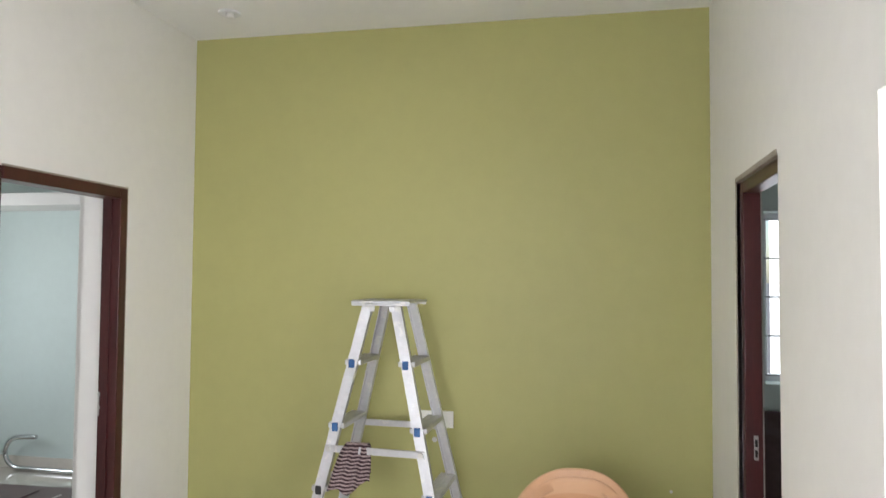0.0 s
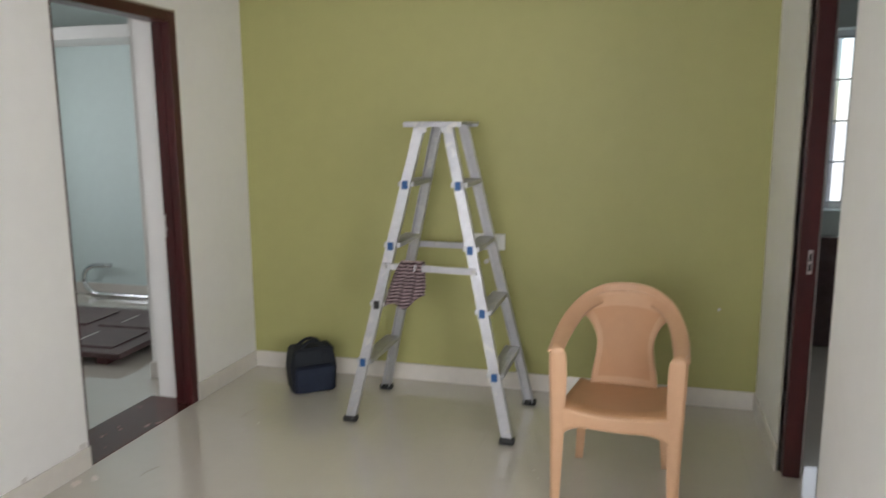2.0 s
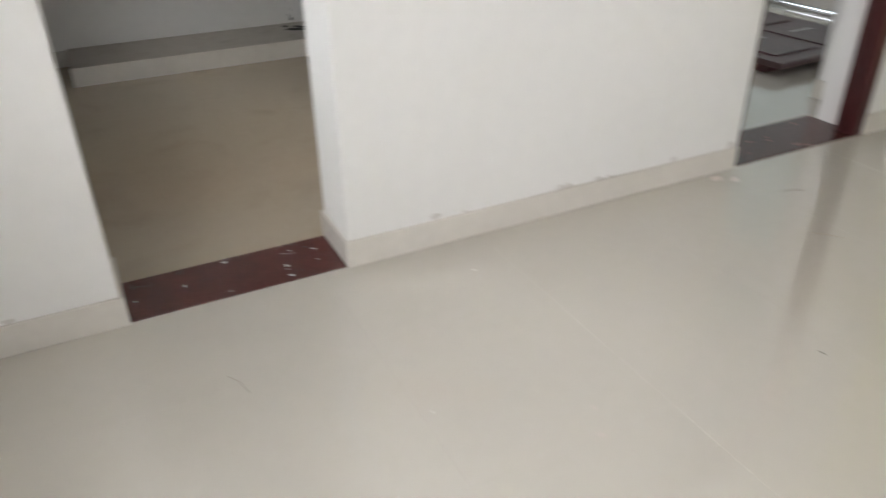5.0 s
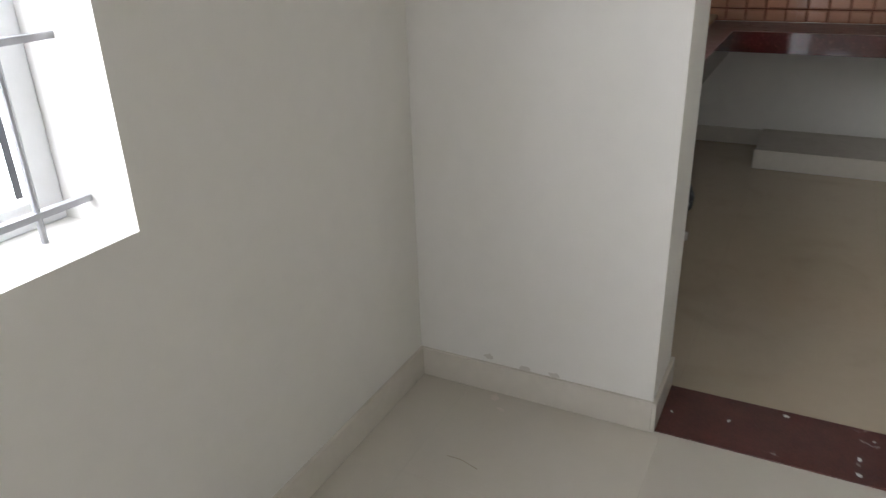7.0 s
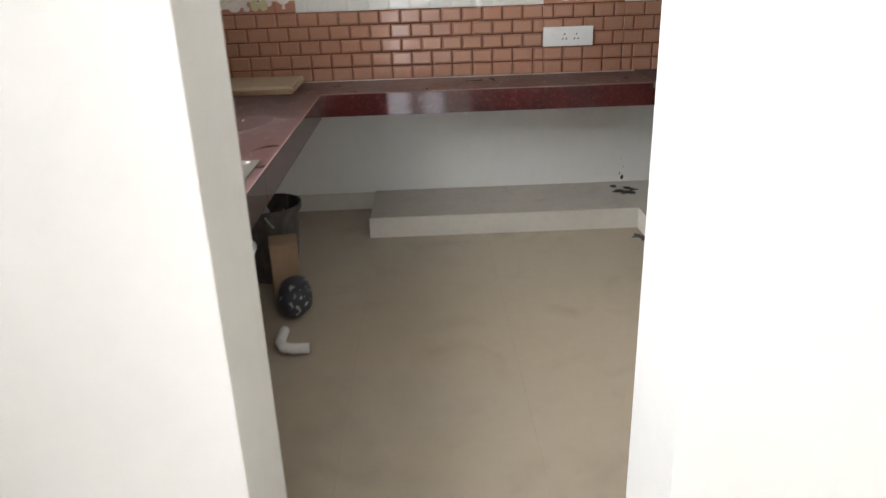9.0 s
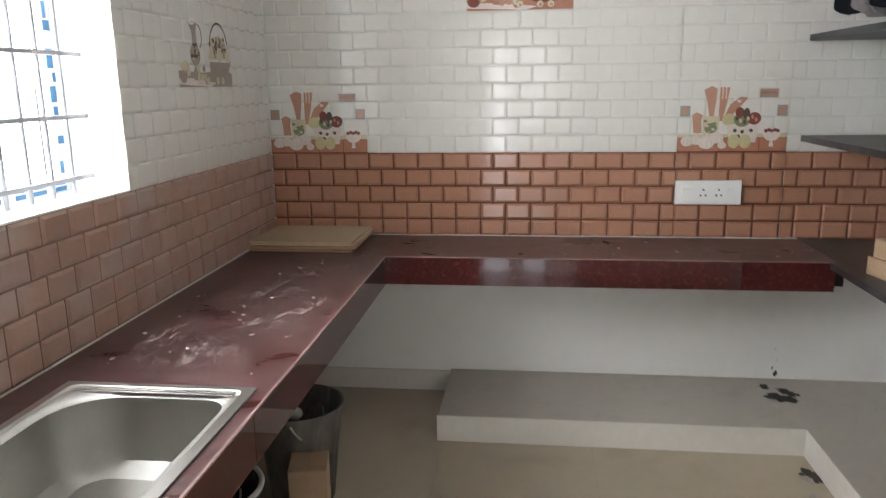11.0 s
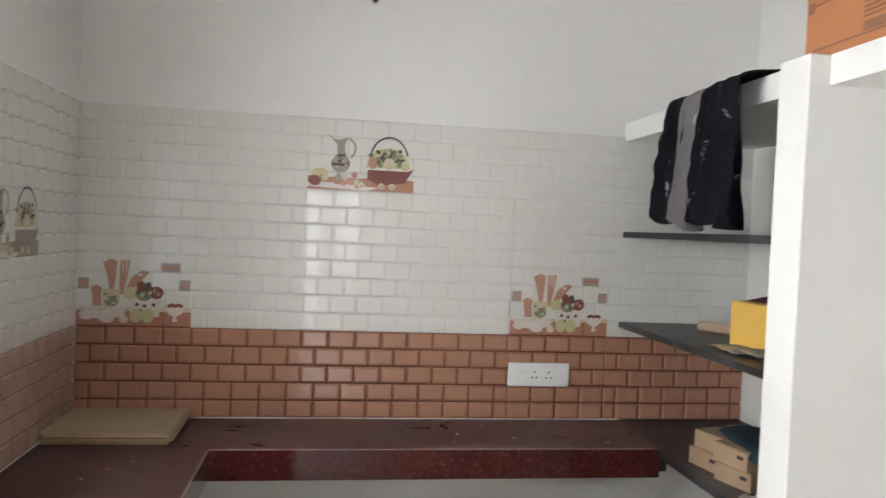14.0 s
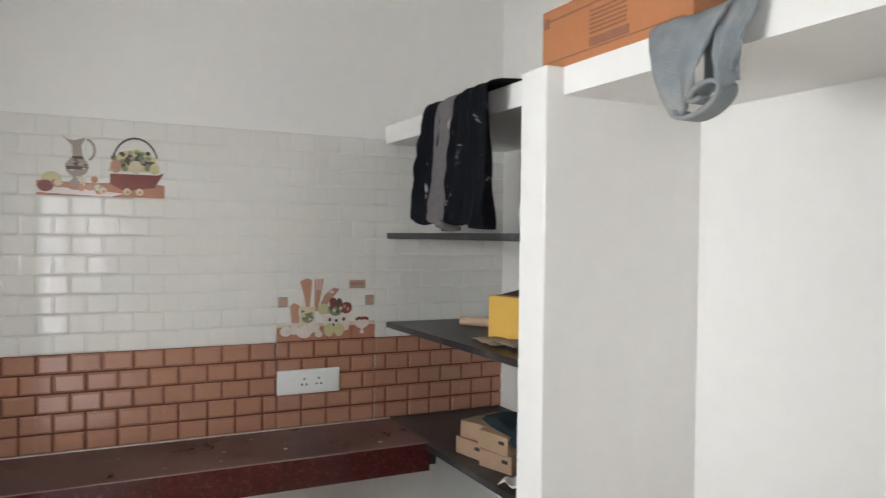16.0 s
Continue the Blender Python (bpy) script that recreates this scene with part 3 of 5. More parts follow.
def ladder():
    lad = thing("step_ladder", 1.36, 2.79, 0, "worn aluminium folding step ladder with blue tread caps", "ladder")
    m = Matrix.Translation((-1.36, -2.79, 0))
    feet = {(0, 0): (0.93, 2.568), (1, 0): (1.775, 2.50), (0, 1): (0.95, 3.062), (1, 1): (1.80, 3.03)}
    tops = {(0, 0): (1.295, 2.675), (1, 0): (1.435, 2.665), (0, 1): (1.305, 2.955), (1, 1): (1.445, 2.945)}
    zt = 1.515

    def at(side, back, z):
        a, b = Vector((*feet[side, back], 0.0)), Vector((*tops[side, back], zt))
        return a.lerp(b, z / zt)

    for side in (0, 1):
        out = Vector((-1 if side == 0 else 1, 0, 0.2))
        for back in (0, 1):
            bm = beam(at(side, back, 0.02), at(side, back, zt), (0, 1, 0), 0.02, 0.05)
            inner = Vector((0, 0.012 if back == 0 else -0.012, 0))
            for o in (-0.022, 0.022):
                sh = Vector((o, 0, 0)) + inner
                beam(at(side, back, 0.02) + sh, at(side, back, zt) + sh, (0, 1, 0), 0.024, 0.006, bm)
            rail = part("rail", moved(bm, m), ALU, lad, smooth=False)
            f = at(side, back, 0.02)
            part("rubber_foot", moved(boxes((f.x - 0.036, f.y - 0.024, 0.0, f.x + 0.036, f.y + 0.024, 0.03), bevel=0.008), m), RUBBER, rail, "scuffed black rubber foot")
            part("rivet", moved(tube([(f.x + 0.01, f.y - 0.012, 0.07), (f.x + 0.01, f.y - 0.018, 0.07)], 0.01, 10), m), METALD, rail)
        for z in (0.32, 0.622, 0.922, 1.226):
            a, b = at(side, 0, z), at(side, 1, z)
            bm = boxes((a.x - 0.042, a.y, z - 0.012, a.x + 0.042, b.y, z + 0.012), bevel=0.004)
            for k in range(5):
                xx = a.x - 0.034 + k * 0.017
                add_box(bm, xx - 0.003, a.y + 0.012, z + 0.012, xx + 0.003, b.y - 0.012, z + 0.0145)
            tread = part("tread", moved(bm, m), ALU, lad)
            part("tread_cap", moved(boxes((a.x - 0.017, a.y - 0.017, z - 0.024, a.x + 0.013, a.y - 0.009, z + 0.018), bevel=0.0038), m), BLUEP if not (side == 0 and abs(z - 0.622) < 0.01) else RUBBER, tread, "blue plastic tread cap")
    for back in (0, 1):
        z = 0.82 if back == 0 else 0.87
        a, b = at(0, back, z), at(1, back, z)
        off = Vector((0, -0.022 if back == 0 else 0.022, 0))
        brace = part("brace", moved(beam(a + off + Vector((-0.014, 0, 0)), b + off + Vector((0.014, 0, 0)), (0, 0, 1), 0.032, 0.012), m), ALU, lad)
        for p in (a, b):
            part("bolt", moved(tube([p + off * 1.2, p + off * 1.75], 0.013, 10), m), METALD, brace)
    bm = boxes((1.22, 2.63, zt, 1.515, 2.99, zt + 0.012), (1.222, 2.632, zt - 0.012, 1.513, 2.64, zt), (1.222, 2.98, zt - 0.012, 1.513, 2.988, zt), bevel=0.003)
    plate = part("top_platform", moved(bm, m), ALU, lad)
    for k in range(7):
        part("grip_rib", moved(boxes((1.225 + k * 0.04, 2.64, zt + 0.012, 1.245 + k * 0.04, 2.98, zt + 0.015)), m), ALU, plate)
    for s in (1.32, 1.42):
        part("hinge_plate", moved(boxes((s - 0.014, 2.65, zt - 0.04, s + 0.014, 2.655, zt), bevel=0.002), m), ALU, lad)
    return lad


ladder()


def rag():
    def f(u, v):
        x = 1.185 + 0.11 * u
        if v < 0.18:
            y, z = 2.665 - 0.0 * v, 0.70 + 0.14 * v / 0.18
        elif v < 0.26:
            a = math.pi * (v - 0.18) / 0.08
            y, z = 2.622 + 0.024 * math.cos(a), 0.84 + 0.012 * math.sin(a)
        else:
            w = (v - 0.26) / 0.74
            y, z = 2.596 - 0.012 * w, 0.84 - 0.215 * w
            x += (u - 0.7) * 0.1 * w ** 0.6 - 0.012 * w
            z += 0.055 * w * max(0, u - 0.5) * 2 + 0.012 * w * math.sin(u * 9)
        y += 0.011 * math.sin(u * 19 + v * 3) * min(1, v * 2)
        return (x - 1.23, y - 2.61, z - 0.58)
    ob = mesh_ob("rag", surface(f, 28, 30), STRIPES, True)
    thicken(ob, 0.004)
    ob.location = (1.258, 2.598, 0.58)
    tagged(ob, "striped maroon and grey rag hanging over a ladder brace", "cloth")


rag()


def bag():
    b = thing("tool_bag", 0.525, 2.968, 0, "navy blue fabric tool bag with two handles standing on the floor", "bag", rz=38)
    b.scale = (1, 1, 0.9)

    def shell(w, d, h, z0, bulge):
        bm = bmesh.new()
        add_box(bm, -w / 2, -d / 2, z0, w / 2, d / 2, z0 + h)
        bmesh.ops.subdivide_edges(bm, edges=bm.edges[:], cuts=5, use_grid_fill=True)
        for v in bm.verts:
            k = (v.co.z - z0) / h
            v.co.x *= 1 + bulge * math.sin(math.pi * k) - 0.06 * k
            v.co.y *= 1 + bulge * math.sin(math.pi * k) - 0.18 * k
            v.co += Vector((noise.noise(v.co * 9), noise.noise(v.co * 9 + Vector((5, 0, 0))), 0)) * 0.008
        bmesh.ops.bevel(bm, geom=[e for e in bm.edges if e.calc_face_angle(0) > 0.9], offset=0.012, segments=2, affect="EDGES")
        return bm
    body = part("body", shell(0.255, 0.17, 0.285, 0.0, 0.06), NAVYB, b, smooth=True)
    part("front_pocket", moved(shell(0.225, 0.03, 0.17, 0.008, 0.05), Matrix.Translation((0, -0.092, 0))), NAVY, b, "navy blue outer pocket", smooth=True)
    part("zip", boxes((-0.1, -0.012, 0.281, 0.1, 0.012, 0.289), bevel=0.003), NAVYB, body)
    for s in (-1, 1):
        pts = [(-0.07 + 0.14 * k / 12, s * 0.045 * (1 - 0.3 * math.sin(math.pi * k / 12)), 0.262 + 0.06 * math.sin(math.pi * k / 12) ** 0.6) for k in range(13)]
        part("handle", tube(pts, 0.010, 8), NAVYB, b, smooth=True)
        for xx in (-0.075, 0.045):
            part("strap", boxes((xx, s * 0.072 - 0.004, 0.13, xx + 0.03, s * 0.072 + 0.004, 0.25), bevel=0.002), NAVYB, body)


bag()


def armchair():
    """A one-piece plastic armchair that faces -y, modelled round its own base."""
    c = thing("plastic_armchair", 2.297, 2.23, 0, "peach coloured moulded plastic armchair with a rounded back", "chair", rz=-3)

    def seat(u, v):
        x = (u - 0.5) * (0.43 - 0.05 * v)
        y = -0.215 + 0.40 * v
        z = 0.405 - 0.03 * v + 0.012 * (2 * u - 1) ** 2 - 0.014 * max(0, 0.12 - v) / 0.12 - 0.012 * math.sin(math.pi * v) * math.sin(math.pi * u)
        y -= 0.025 * math.sin(math.pi * u) * (1 - v)
        return (x, y, z)
    thicken(part("seat", surface(seat, 20, 18), SEATP, c, "worn orange tinted seat", smooth=True), 0.007)

    def apron(u, v):
        x = (u - 0.5) * 0.43
        y = -0.215 - 0.025 * math.sin(math.pi * u)
        drop = 0.06 + 0.07 * abs(2 * u - 1) ** 5
        return (x, y - 0.004, 0.403 + 0.012 * (2 * u - 1) ** 2 - drop * v - 0.01)
    thicken(part("apron", surface(apron, 24, 5), PEACH, c, smooth=True), 0.008)
    for s in (-1, 1):
        def side_apron(u, v):
            return (s * (0.215 - 0.025 * u), -0.21 + 0.39 * u, 0.41 - 0.03 * u - (0.05 + 0.06 * abs(2 * u - 1) ** 4) * v)
        thicken(part("side_apron", surface(side_apron, 14, 4), PEACH, c, smooth=True), 0.007)

        def front_leg(u, v):
            # an angled shell: the front face, then the outer face
            z = 0.65 * v
            half = 0.0165 + 0.018 * min(1, v * 1.25)
            bow = 0.012 * math.sin(math.pi * v)
            cx = s * (0.236 + 0.004 * v - bow * 0.3)
            if v > 0.93:
                half *= 1 - 0.35 * ((v - 0.93) / 0.07) ** 2
            k = u * 2 - 1
            if k < 0.45:
                x = cx + s * (k / 1.45 * 2 - 0.0) * half * 0.9 - s * 0.004
                y = -0.222 - 0.006 * math.cos(k * 2)
            else:
                x = cx + s * half * 0.62
                y = -0.222 + (k - 0.45) / 0.55 * (0.05 + 0.02 * v)
            return (x, y, z)
        thicken(part("front_leg", surface(front_leg, 16, 26), PEACH, c, smooth=True), 0.006)

        def rear_leg(u, v):
            z = 0.385 * v
            half = 0.032 + 0.014 * v
            k = u * 2 - 1
            x = s * (0.205 - 0.02 * v) + s * (half * (k if k < 0 else 0.0) + (half if k >= 0 else 0) * 0.0)
            y = 0.235 - 0.055 * v + (half * 1.6 * (k - 0.0) if k > 0 else 0.0) - half
            return (x, y, z)
        thicken(part("rear_leg", surface(rear_leg, 12, 12), PEACH, c, smooth=True), 0.006)

    def arch_line(u):
        a = math.pi * u
        ca, sa = math.cos(a), math.sin(a)
        x = -0.252 * math.copysign(abs(ca) ** 0.82, ca)
        z = 0.63 + 0.185 * sa ** 1.05
        y = -0.225 + 0.43 * sa ** 0.75
        return Vector((x, y, z))

    def arch(u, v):
        p = arch_line(u)
        sa = math.sin(math.pi * u)
        k = v * 2 - 1
        # the arm lies flat in front and stands up at the top of the back
        wide = 0.029 + 0.013 * sa
        inward = Vector((-p.x, 0, 0)).normalized() if abs(p.x) > 1e-4 else Vector((0, 0, 0))
        n_in = (inward * (1 - sa) + Vector((0, 0, -1)) * sa)
        if n_in.length < 1e-3:
            n_in = Vector((0, 0, -1))
        n_in.normalize()
        bulge = 0.012 * (1 - k * k) * (1 - 0.75 * sa ** 2)
        out = Vector((0, -1, 0)) * sa + Vector((0, 0, 1)) * (1 - sa)
        return p + n_in * (k * wide + wide * 0.5) + out * bulge
    thicken(part("arm_and_back_rim", surface(arch, 48, 8), PEACH, c, smooth=True), 0.008)

    def splat(u, v):
        half = 0.13 + 0.012 * math.cos(v * math.pi * 2) + 0.07 * max(0, v - 0.45) ** 1.5 * 2.4
        x = (2 * u - 1) * half
        # the upper edge runs along the inside of the rim
        sa = math.sqrt(max(0.0, 1 - (abs(x) / 0.252) ** (2 / 0.82)))
        z = 0.375 + (0.243 + 0.185 * sa ** 1.05) * v
        y = 0.165 + 0.04 * v + 0.03 * (1 - abs(2 * u - 1) ** 2) * (1 - 0.4 * v) - 0.012
        y += (-0.236 + 0.43 * sa ** 0.75 - y) * v ** 3
        return (x, y, z)
    back = thicken(part("back_panel", surface(splat, 18, 20), PEACH, c, smooth=True), 0.007)

    def inset(u, v):
        x, y, z = splat(0.1 + 0.8 * u, 0.1 + 0.74 * v)
        return (x, y - 0.006, z)
    part("textured_inset", surface(inset, 12, 14), SEATP, back, "finely textured back inset", smooth=True)


armchair()


def wall_plate(name, w, h, holes, label, m, category="switch"):
    p = thing(name, 0, 0, 0, label, category)
    p.matrix_world = m
    plate = part("plate", boxes((-w / 2, -0.009, -h / 2, w / 2, 0, h / 2), bevel=0.0035), PLATE, p)
    part("module", boxes((-w / 2 + 0.02, -0.0115, -h / 2 + 0.015, w / 2 - 0.02, -0.009, h / 2 - 0.015), bevel=0.001), PLATE, p)
    for cx in holes:
        for a, b in ((-0.010, -0.012), (0.010, -0.012), (0.0, 0.012)):
            part("socket_hole", boxes((cx + a - 0.0035, -0.0122, b - 0.004, cx + a + 0.0035, -0.0113, b + 0.004)), DARKHOLE, plate)
    for cx in (-w / 2 + 0.045, -w / 2 + 0.07, w / 2 - 0.045):
        part("switch", boxes((cx - 0.010, -0.0145, -0.016, cx + 0.010, -0.0112, 0.016), bevel=0.0015), PLATE, plate)
    return p


wall_plate("socket_plate", 0.195, 0.092, (0.01,), "white wall socket plate on the green wall", pose(1.513, NORTH, 0.858))
wall_plate("socket_plate", 0.278, 0.105, (-0.02, 0.045), "white double socket plate on brown tiles", pose(-3.168, 0.402, 0.963, 0, 0, 90))
gs = mesh_ob("wall_plug", tube([(1.505, NORTH, 0.745), (1.505, NORTH - 0.01, 0.745)], 0.014, 12), METALD, True)
tagged(gs, "small round metal fitting on the green wall", "fitting")
gs = mesh_ob("wall_plug", tube([(2.763, NORTH, 0.54), (2.763, NORTH - 0.006, 0.54)], 0.008, 10), METALD, True)
tagged(gs, "tiny metal nail head in the green wall", "fitting")
dl = thing("ceiling_downlight", 0.433, 2.849, H, "small round white ceiling downlight", "ceiling light")
part("ring", moved(lathe([(0.045, -0.001), (0.06, -0.003), (0.062, -0.012), (0.045, -0.016), (0.04, -0.008)], 24), Matrix.Identity(4)), LAMPW, dl, smooth=True)
part("stem", lathe([(0.022, -0.006), (0.022, -0.03), (0.012, -0.036)], 16), PVC, dl, smooth=True)

# ---- bedroom things ----


def lying_leaf():
    d = thing("door_leaf", -1.75, 3.47, 0, "dusty dark brown panelled door leaf lying on low blocks", "door", rz=3)
    w, l = 1.06, 1.8
    part("leaf", boxes((-l / 2, -w / 2, 0.05, l / 2, w / 2, 0.085), bevel=0.003), LEAFW, d)
    for j in range(2):
        for i in range(3):
            x0, y0 = -l / 2 + 0.1 + i * 0.56, -w / 2 + 0.1 + j * 0.46
            part("panel", boxes((x0, y0, 0.085, x0 + 0.46, y0 + 0.38, 0.094), bevel=0.004), LEAFW, d)
            part("groove", boxes((x0 + 0.12, y0 + 0.1, 0.094, x0 + 0.135, y0 + 0.3, 0.0955)), PAPER, d, "pale paper strip")
    for x in (-0.7, 0.75):
        part("block", boxes((x - 0.04, -w / 2 + 0.02, 0, x + 0.04, w / 2 - 0.1, 0.05), bevel=0.003), WOOD, d)


lying_leaf()
tp = [(-1.2, 4.6, 0.02), (-2.35, 4.62, 0.02)]
tp += [(-2.38 - 0.14 * math.sin(a), 4.62, 0.15 - 0.13 * math.cos(a)) for a in [k * math.pi / 12 for k in range(1, 12)]]
tp += [(-2.38, 4.62, 0.28), (-2.22, 4.62, 0.288)]
st = mesh_ob("steel_tube", moved(tube(tp, 0.02, 12), Matrix.Translation((1.8, -4.62, 0))), CHROME, True)
st.location = (-1.8, 4.62, 0)
tagged(st, "bent chrome steel tube lying against the skirting", "pipe")

# ---- study, seen through the second doorway ----
sl = mesh_ob("wood_plank", boxes((-0.12, -0.03, 0, 0.12, 0.03, 0.75), bevel=0.01), LEAFW)
sl.matrix_world = pose(3.62, 4.6, 0, -4, 0, 0)
tagged(sl, "short dark wooden plank leaning against the wall", "plank")

# ---- kitchen things ----


def kitchen_sink():
    s = thing("kitchen_sink", -1.12, -1.2, 0.76, "brushed stainless steel sink set in the maroon counter", "sink")
    w, d = 0.6, 0.46
    bw, bd = 0.5, 0.37

    def rr(hw, hd, r, z, cx=0.0, cy=0.0, n=6, cut=None):
        pts = []
        for qx, qy, a0 in ((1, 1, 0), (-1, 1, 90), (-1, -1, 180), (1, -1, 270)):
            for k in range(n + 1):
                a = radians(a0 + 90 * k / n)
                q = cut if cut and (qx, qy) == (-1, -1) else r
                pts.append((cx + qx * (hw - q) + q * math.cos(a), cy + qy * (hd - q) + q * math.sin(a), z))
        return pts
    bm = bmesh.new()
    cy = -0.0
    rings = [rr(w / 2, d / 2, 0.006, 0.0005), rr(w / 2, d / 2, 0.006, 0.004), rr(w / 2 - 0.022, d / 2 - 0.022, 0.02, 0.006), rr(w / 2 - 0.028, d / 2 - 0.026, 0.02, 0.000), rr(bw / 2 + 0.012, bd / 2 + 0.012, 0.055, -0.001, 0.0, cy, cut=0.15), rr(bw / 2, bd / 2, 0.055, -0.008, 0.0, cy, cut=0.14), rr(bw / 2 - 0.008, bd / 2 - 0.008, 0.06, -0.16, 0.0, cy, cut=0.13), rr(bw / 2 - 0.04, bd / 2 - 0.04, 0.06, -0.19, 0.0, cy), rr(0.045, 0.045, 0.045, -0.198, 0.0, cy)]
    vs = [[bm.verts.new(p) for p in r] for r in rings]
    for r0, r1 in zip(vs, vs[1:]):
        for k in range(len(r0)):
            bm.faces.new((r0[k], r0[(k + 1) % len(r0)], r1[(k + 1) % len(r0)], r1[k]))
    ob = part("bowl", bm, STEEL, s, smooth=True)
    part("drain", moved(lathe([(0.044, -0.204), (0.044, -0.196), (0.03, -0.199), (0.005, -0.2)], 20), Matrix.Translation((0, cy, 0))), STEEL, s, smooth=True)
    for cx in (0.265, -0.258, -0.272):
        part("ledge_rib", boxes((cx - 0.006, -0.19, 0.001, cx + 0.006, 0.19, 0.0035), bevel=0.001), STEEL, s)


kitchen_sink()
fl = mesh_ob("plastic_film", surface(lambda u, v: (0.22 * u, 0.36 * v - 0.2, 0.006 + 0.012 * abs(math.sin(u * 9 + v * 2)) + 0.006 * math.sin(v * 11)), 24, 16), FILMP, True)
fl.location = (-0.83, -1.17, 0.76)
tagged(fl, "crumpled lilac striped protective film on the sink rim", "plastic film")


def board_stack():
    b = thing("cardboard_sheets", -2.985, -1.29, 0.76, "stack of brown cardboard sheets on the counter corner", "cardboard")
    rng = random.Random(4)
    z = 0.0
    for k in range(5):
        dx, dy, r = rng.uniform(-0.012, 0.012), rng.uniform(-0.012, 0.012), rng.uniform(-1.5, 1.5)
        part("sheet", moved(boxes((-0.18, -0.225, z, 0.185, 0.215, z + 0.007), bevel=0.001), pose(dx, dy, 0, 0, 0, r)), KRAFTG if k > 2 else KRAFT, b)
        z += 0.0085


board_stack()

rng = random.Random(11)
for k in range(34):
    x, y = (rng.uniform(-2.7, -1.45), rng.uniform(-1.45, -0.98)) if k < 24 else (rng.uniform(-3.1, -2.8), rng.uniform(-0.9, 0.7))
    r = rng.uniform(0.0025, 0.0068)
    bm = bmesh.new()
    bmesh.ops.create_icosphere(bm, subdivisions=1, radius=r)
    for v in bm.verts:
        v.co = Vector((v.co.x * rng.uniform(0.7, 1.8), v.co.y * rng.uniform(0.5, 1.2), v.co.z * 0.35))
    ob = mesh_ob("plaster_chip", bm, DEBRIS)
    ob.matrix_world = pose(x, y, 0.7605 + r * 0.3, 0, 0, rng.uniform(0, 180))
    tagged(ob, "small pale plaster chip on the dusty counter", "debris", "plaster chips on the counter")


def carton(name, x, y, z, w, d, h, mat, label, rz=0, tape=None, top=None):
    c = thing(name, x, y, z, label, "box", rz=rz)
    part("body", boxes((-w / 2, -d / 2, 0, w / 2, d / 2, h), bevel=0.003), mat, c)
    part("flap", boxes((-w / 2, -d / 2, h, w / 2, -0.002, h + 0.003), bevel=0.001), mat, c)
    part("flap", boxes((-w / 2, 0.002, h, w / 2, d / 2, h + 0.003), bevel=0.001), mat, c)
    return c


big = carton("cardboard_box", -1.626, 0.93, 2.086, 0.61, 0.34, 0.185, ORANGEC, "orange brown cardboard carton lying on the loft slab")
for zz in (0.03, 0.152):
    part("printed_line", boxes((-0.27, -0.1722, zz, 0.28, -0.1706, zz + 0.004)), ORANGED, big)
for k in range(6):
    part("printed_line", boxes((-0.075 - 0.0, -0.1722, 0.072 + k * 0.012, 0.075, -0.1706, 0.077 + k * 0.012)), ORANGED, big)
part("printed_panel", boxes((-0.075, -0.1722, 0.038, 0.085, -0.1706, 0.062)), ORANGED, big)
part("printed_mark", boxes((-0.293, -0.1722, 0.135, -0.27, -0.1706, 0.165)), ORANGED, big)
part("paper_label", boxes((0.3003, -0.1, 0.13, 0.302, -0.02, 0.155)), PAPER, big, "white paper label")
part("label", boxes((0.19, -0.1722, 0.1, 0.23, -0.1706, 0.115)), KRAFT, big)

lb = carton("cardboard_box", -1.03, 1.0, 2.086, 0.3, 0.2, 0.15, PAPER, "pale carton with printed bars lying on the loft slab")
for k in range(3):
    for j in range(4):
        part("printed_bar", boxes((-0.13 + j * 0.07, -0.1022, 0.03 + k * 0.04, -0.09 + j * 0.07, -0.1006, 0.042 + k * 0.04)), PAPERG, lb)

yb = carton("yellow_box", -2.36, 1.07, 1.204, 0.40, 0.2, 0.165, YELLOW, "open yellow carton with a maroon inside on a black shelf", rz=10)
part("open_flap", moved(boxes((-0.2, -0.1, 0, 0.2, 0.07, 0.004)), pose(0, 0.0, 0.17, 9, 0, 0)), MAROONC, yb, "maroon inner flap")
part("latch", boxes((0.1, -0.1045, 0.11, 0.125, -0.1, 0.17), bevel=0.002), DARKHOLE, yb)
rl = mesh_ob("paper_roll", moved(tube([(-0.12, 0, 0.02), (0.12, 0, 0.02)], 0.02, 16), Matrix.Identity(4)), ROLLP, True)
rl.matrix_world = pose(-2.85, 1.10, 1.204, 0, 0, 30)
tagged(rl, "short brown cardboard roll on a black shelf", "roll")
rng = random.Random(7)
for k in range(4):
    p = mesh_ob("paper_sheet", surface(lambda u, v: ((u - 0.5) * 0.2, (v - 0.5) * 0.12, 0.003 + 0.006 * math.sin(u * 6 + k) ** 2 + 0.004 * math.sin(v * 5)), 10, 8), PAPERG if k % 2 else KRAFTG, True)
    thicken(p, 0.001)
    p.matrix_world = pose(-2.42 + k * 0.045, 0.90 + 0.012 * k, 1.205 + 0.0025 * k, 0, 0, rng.uniform(-25, 25))
    tagged(p, "crumpled grey paper sheet on a black shelf", "paper", "papers on the shelf")

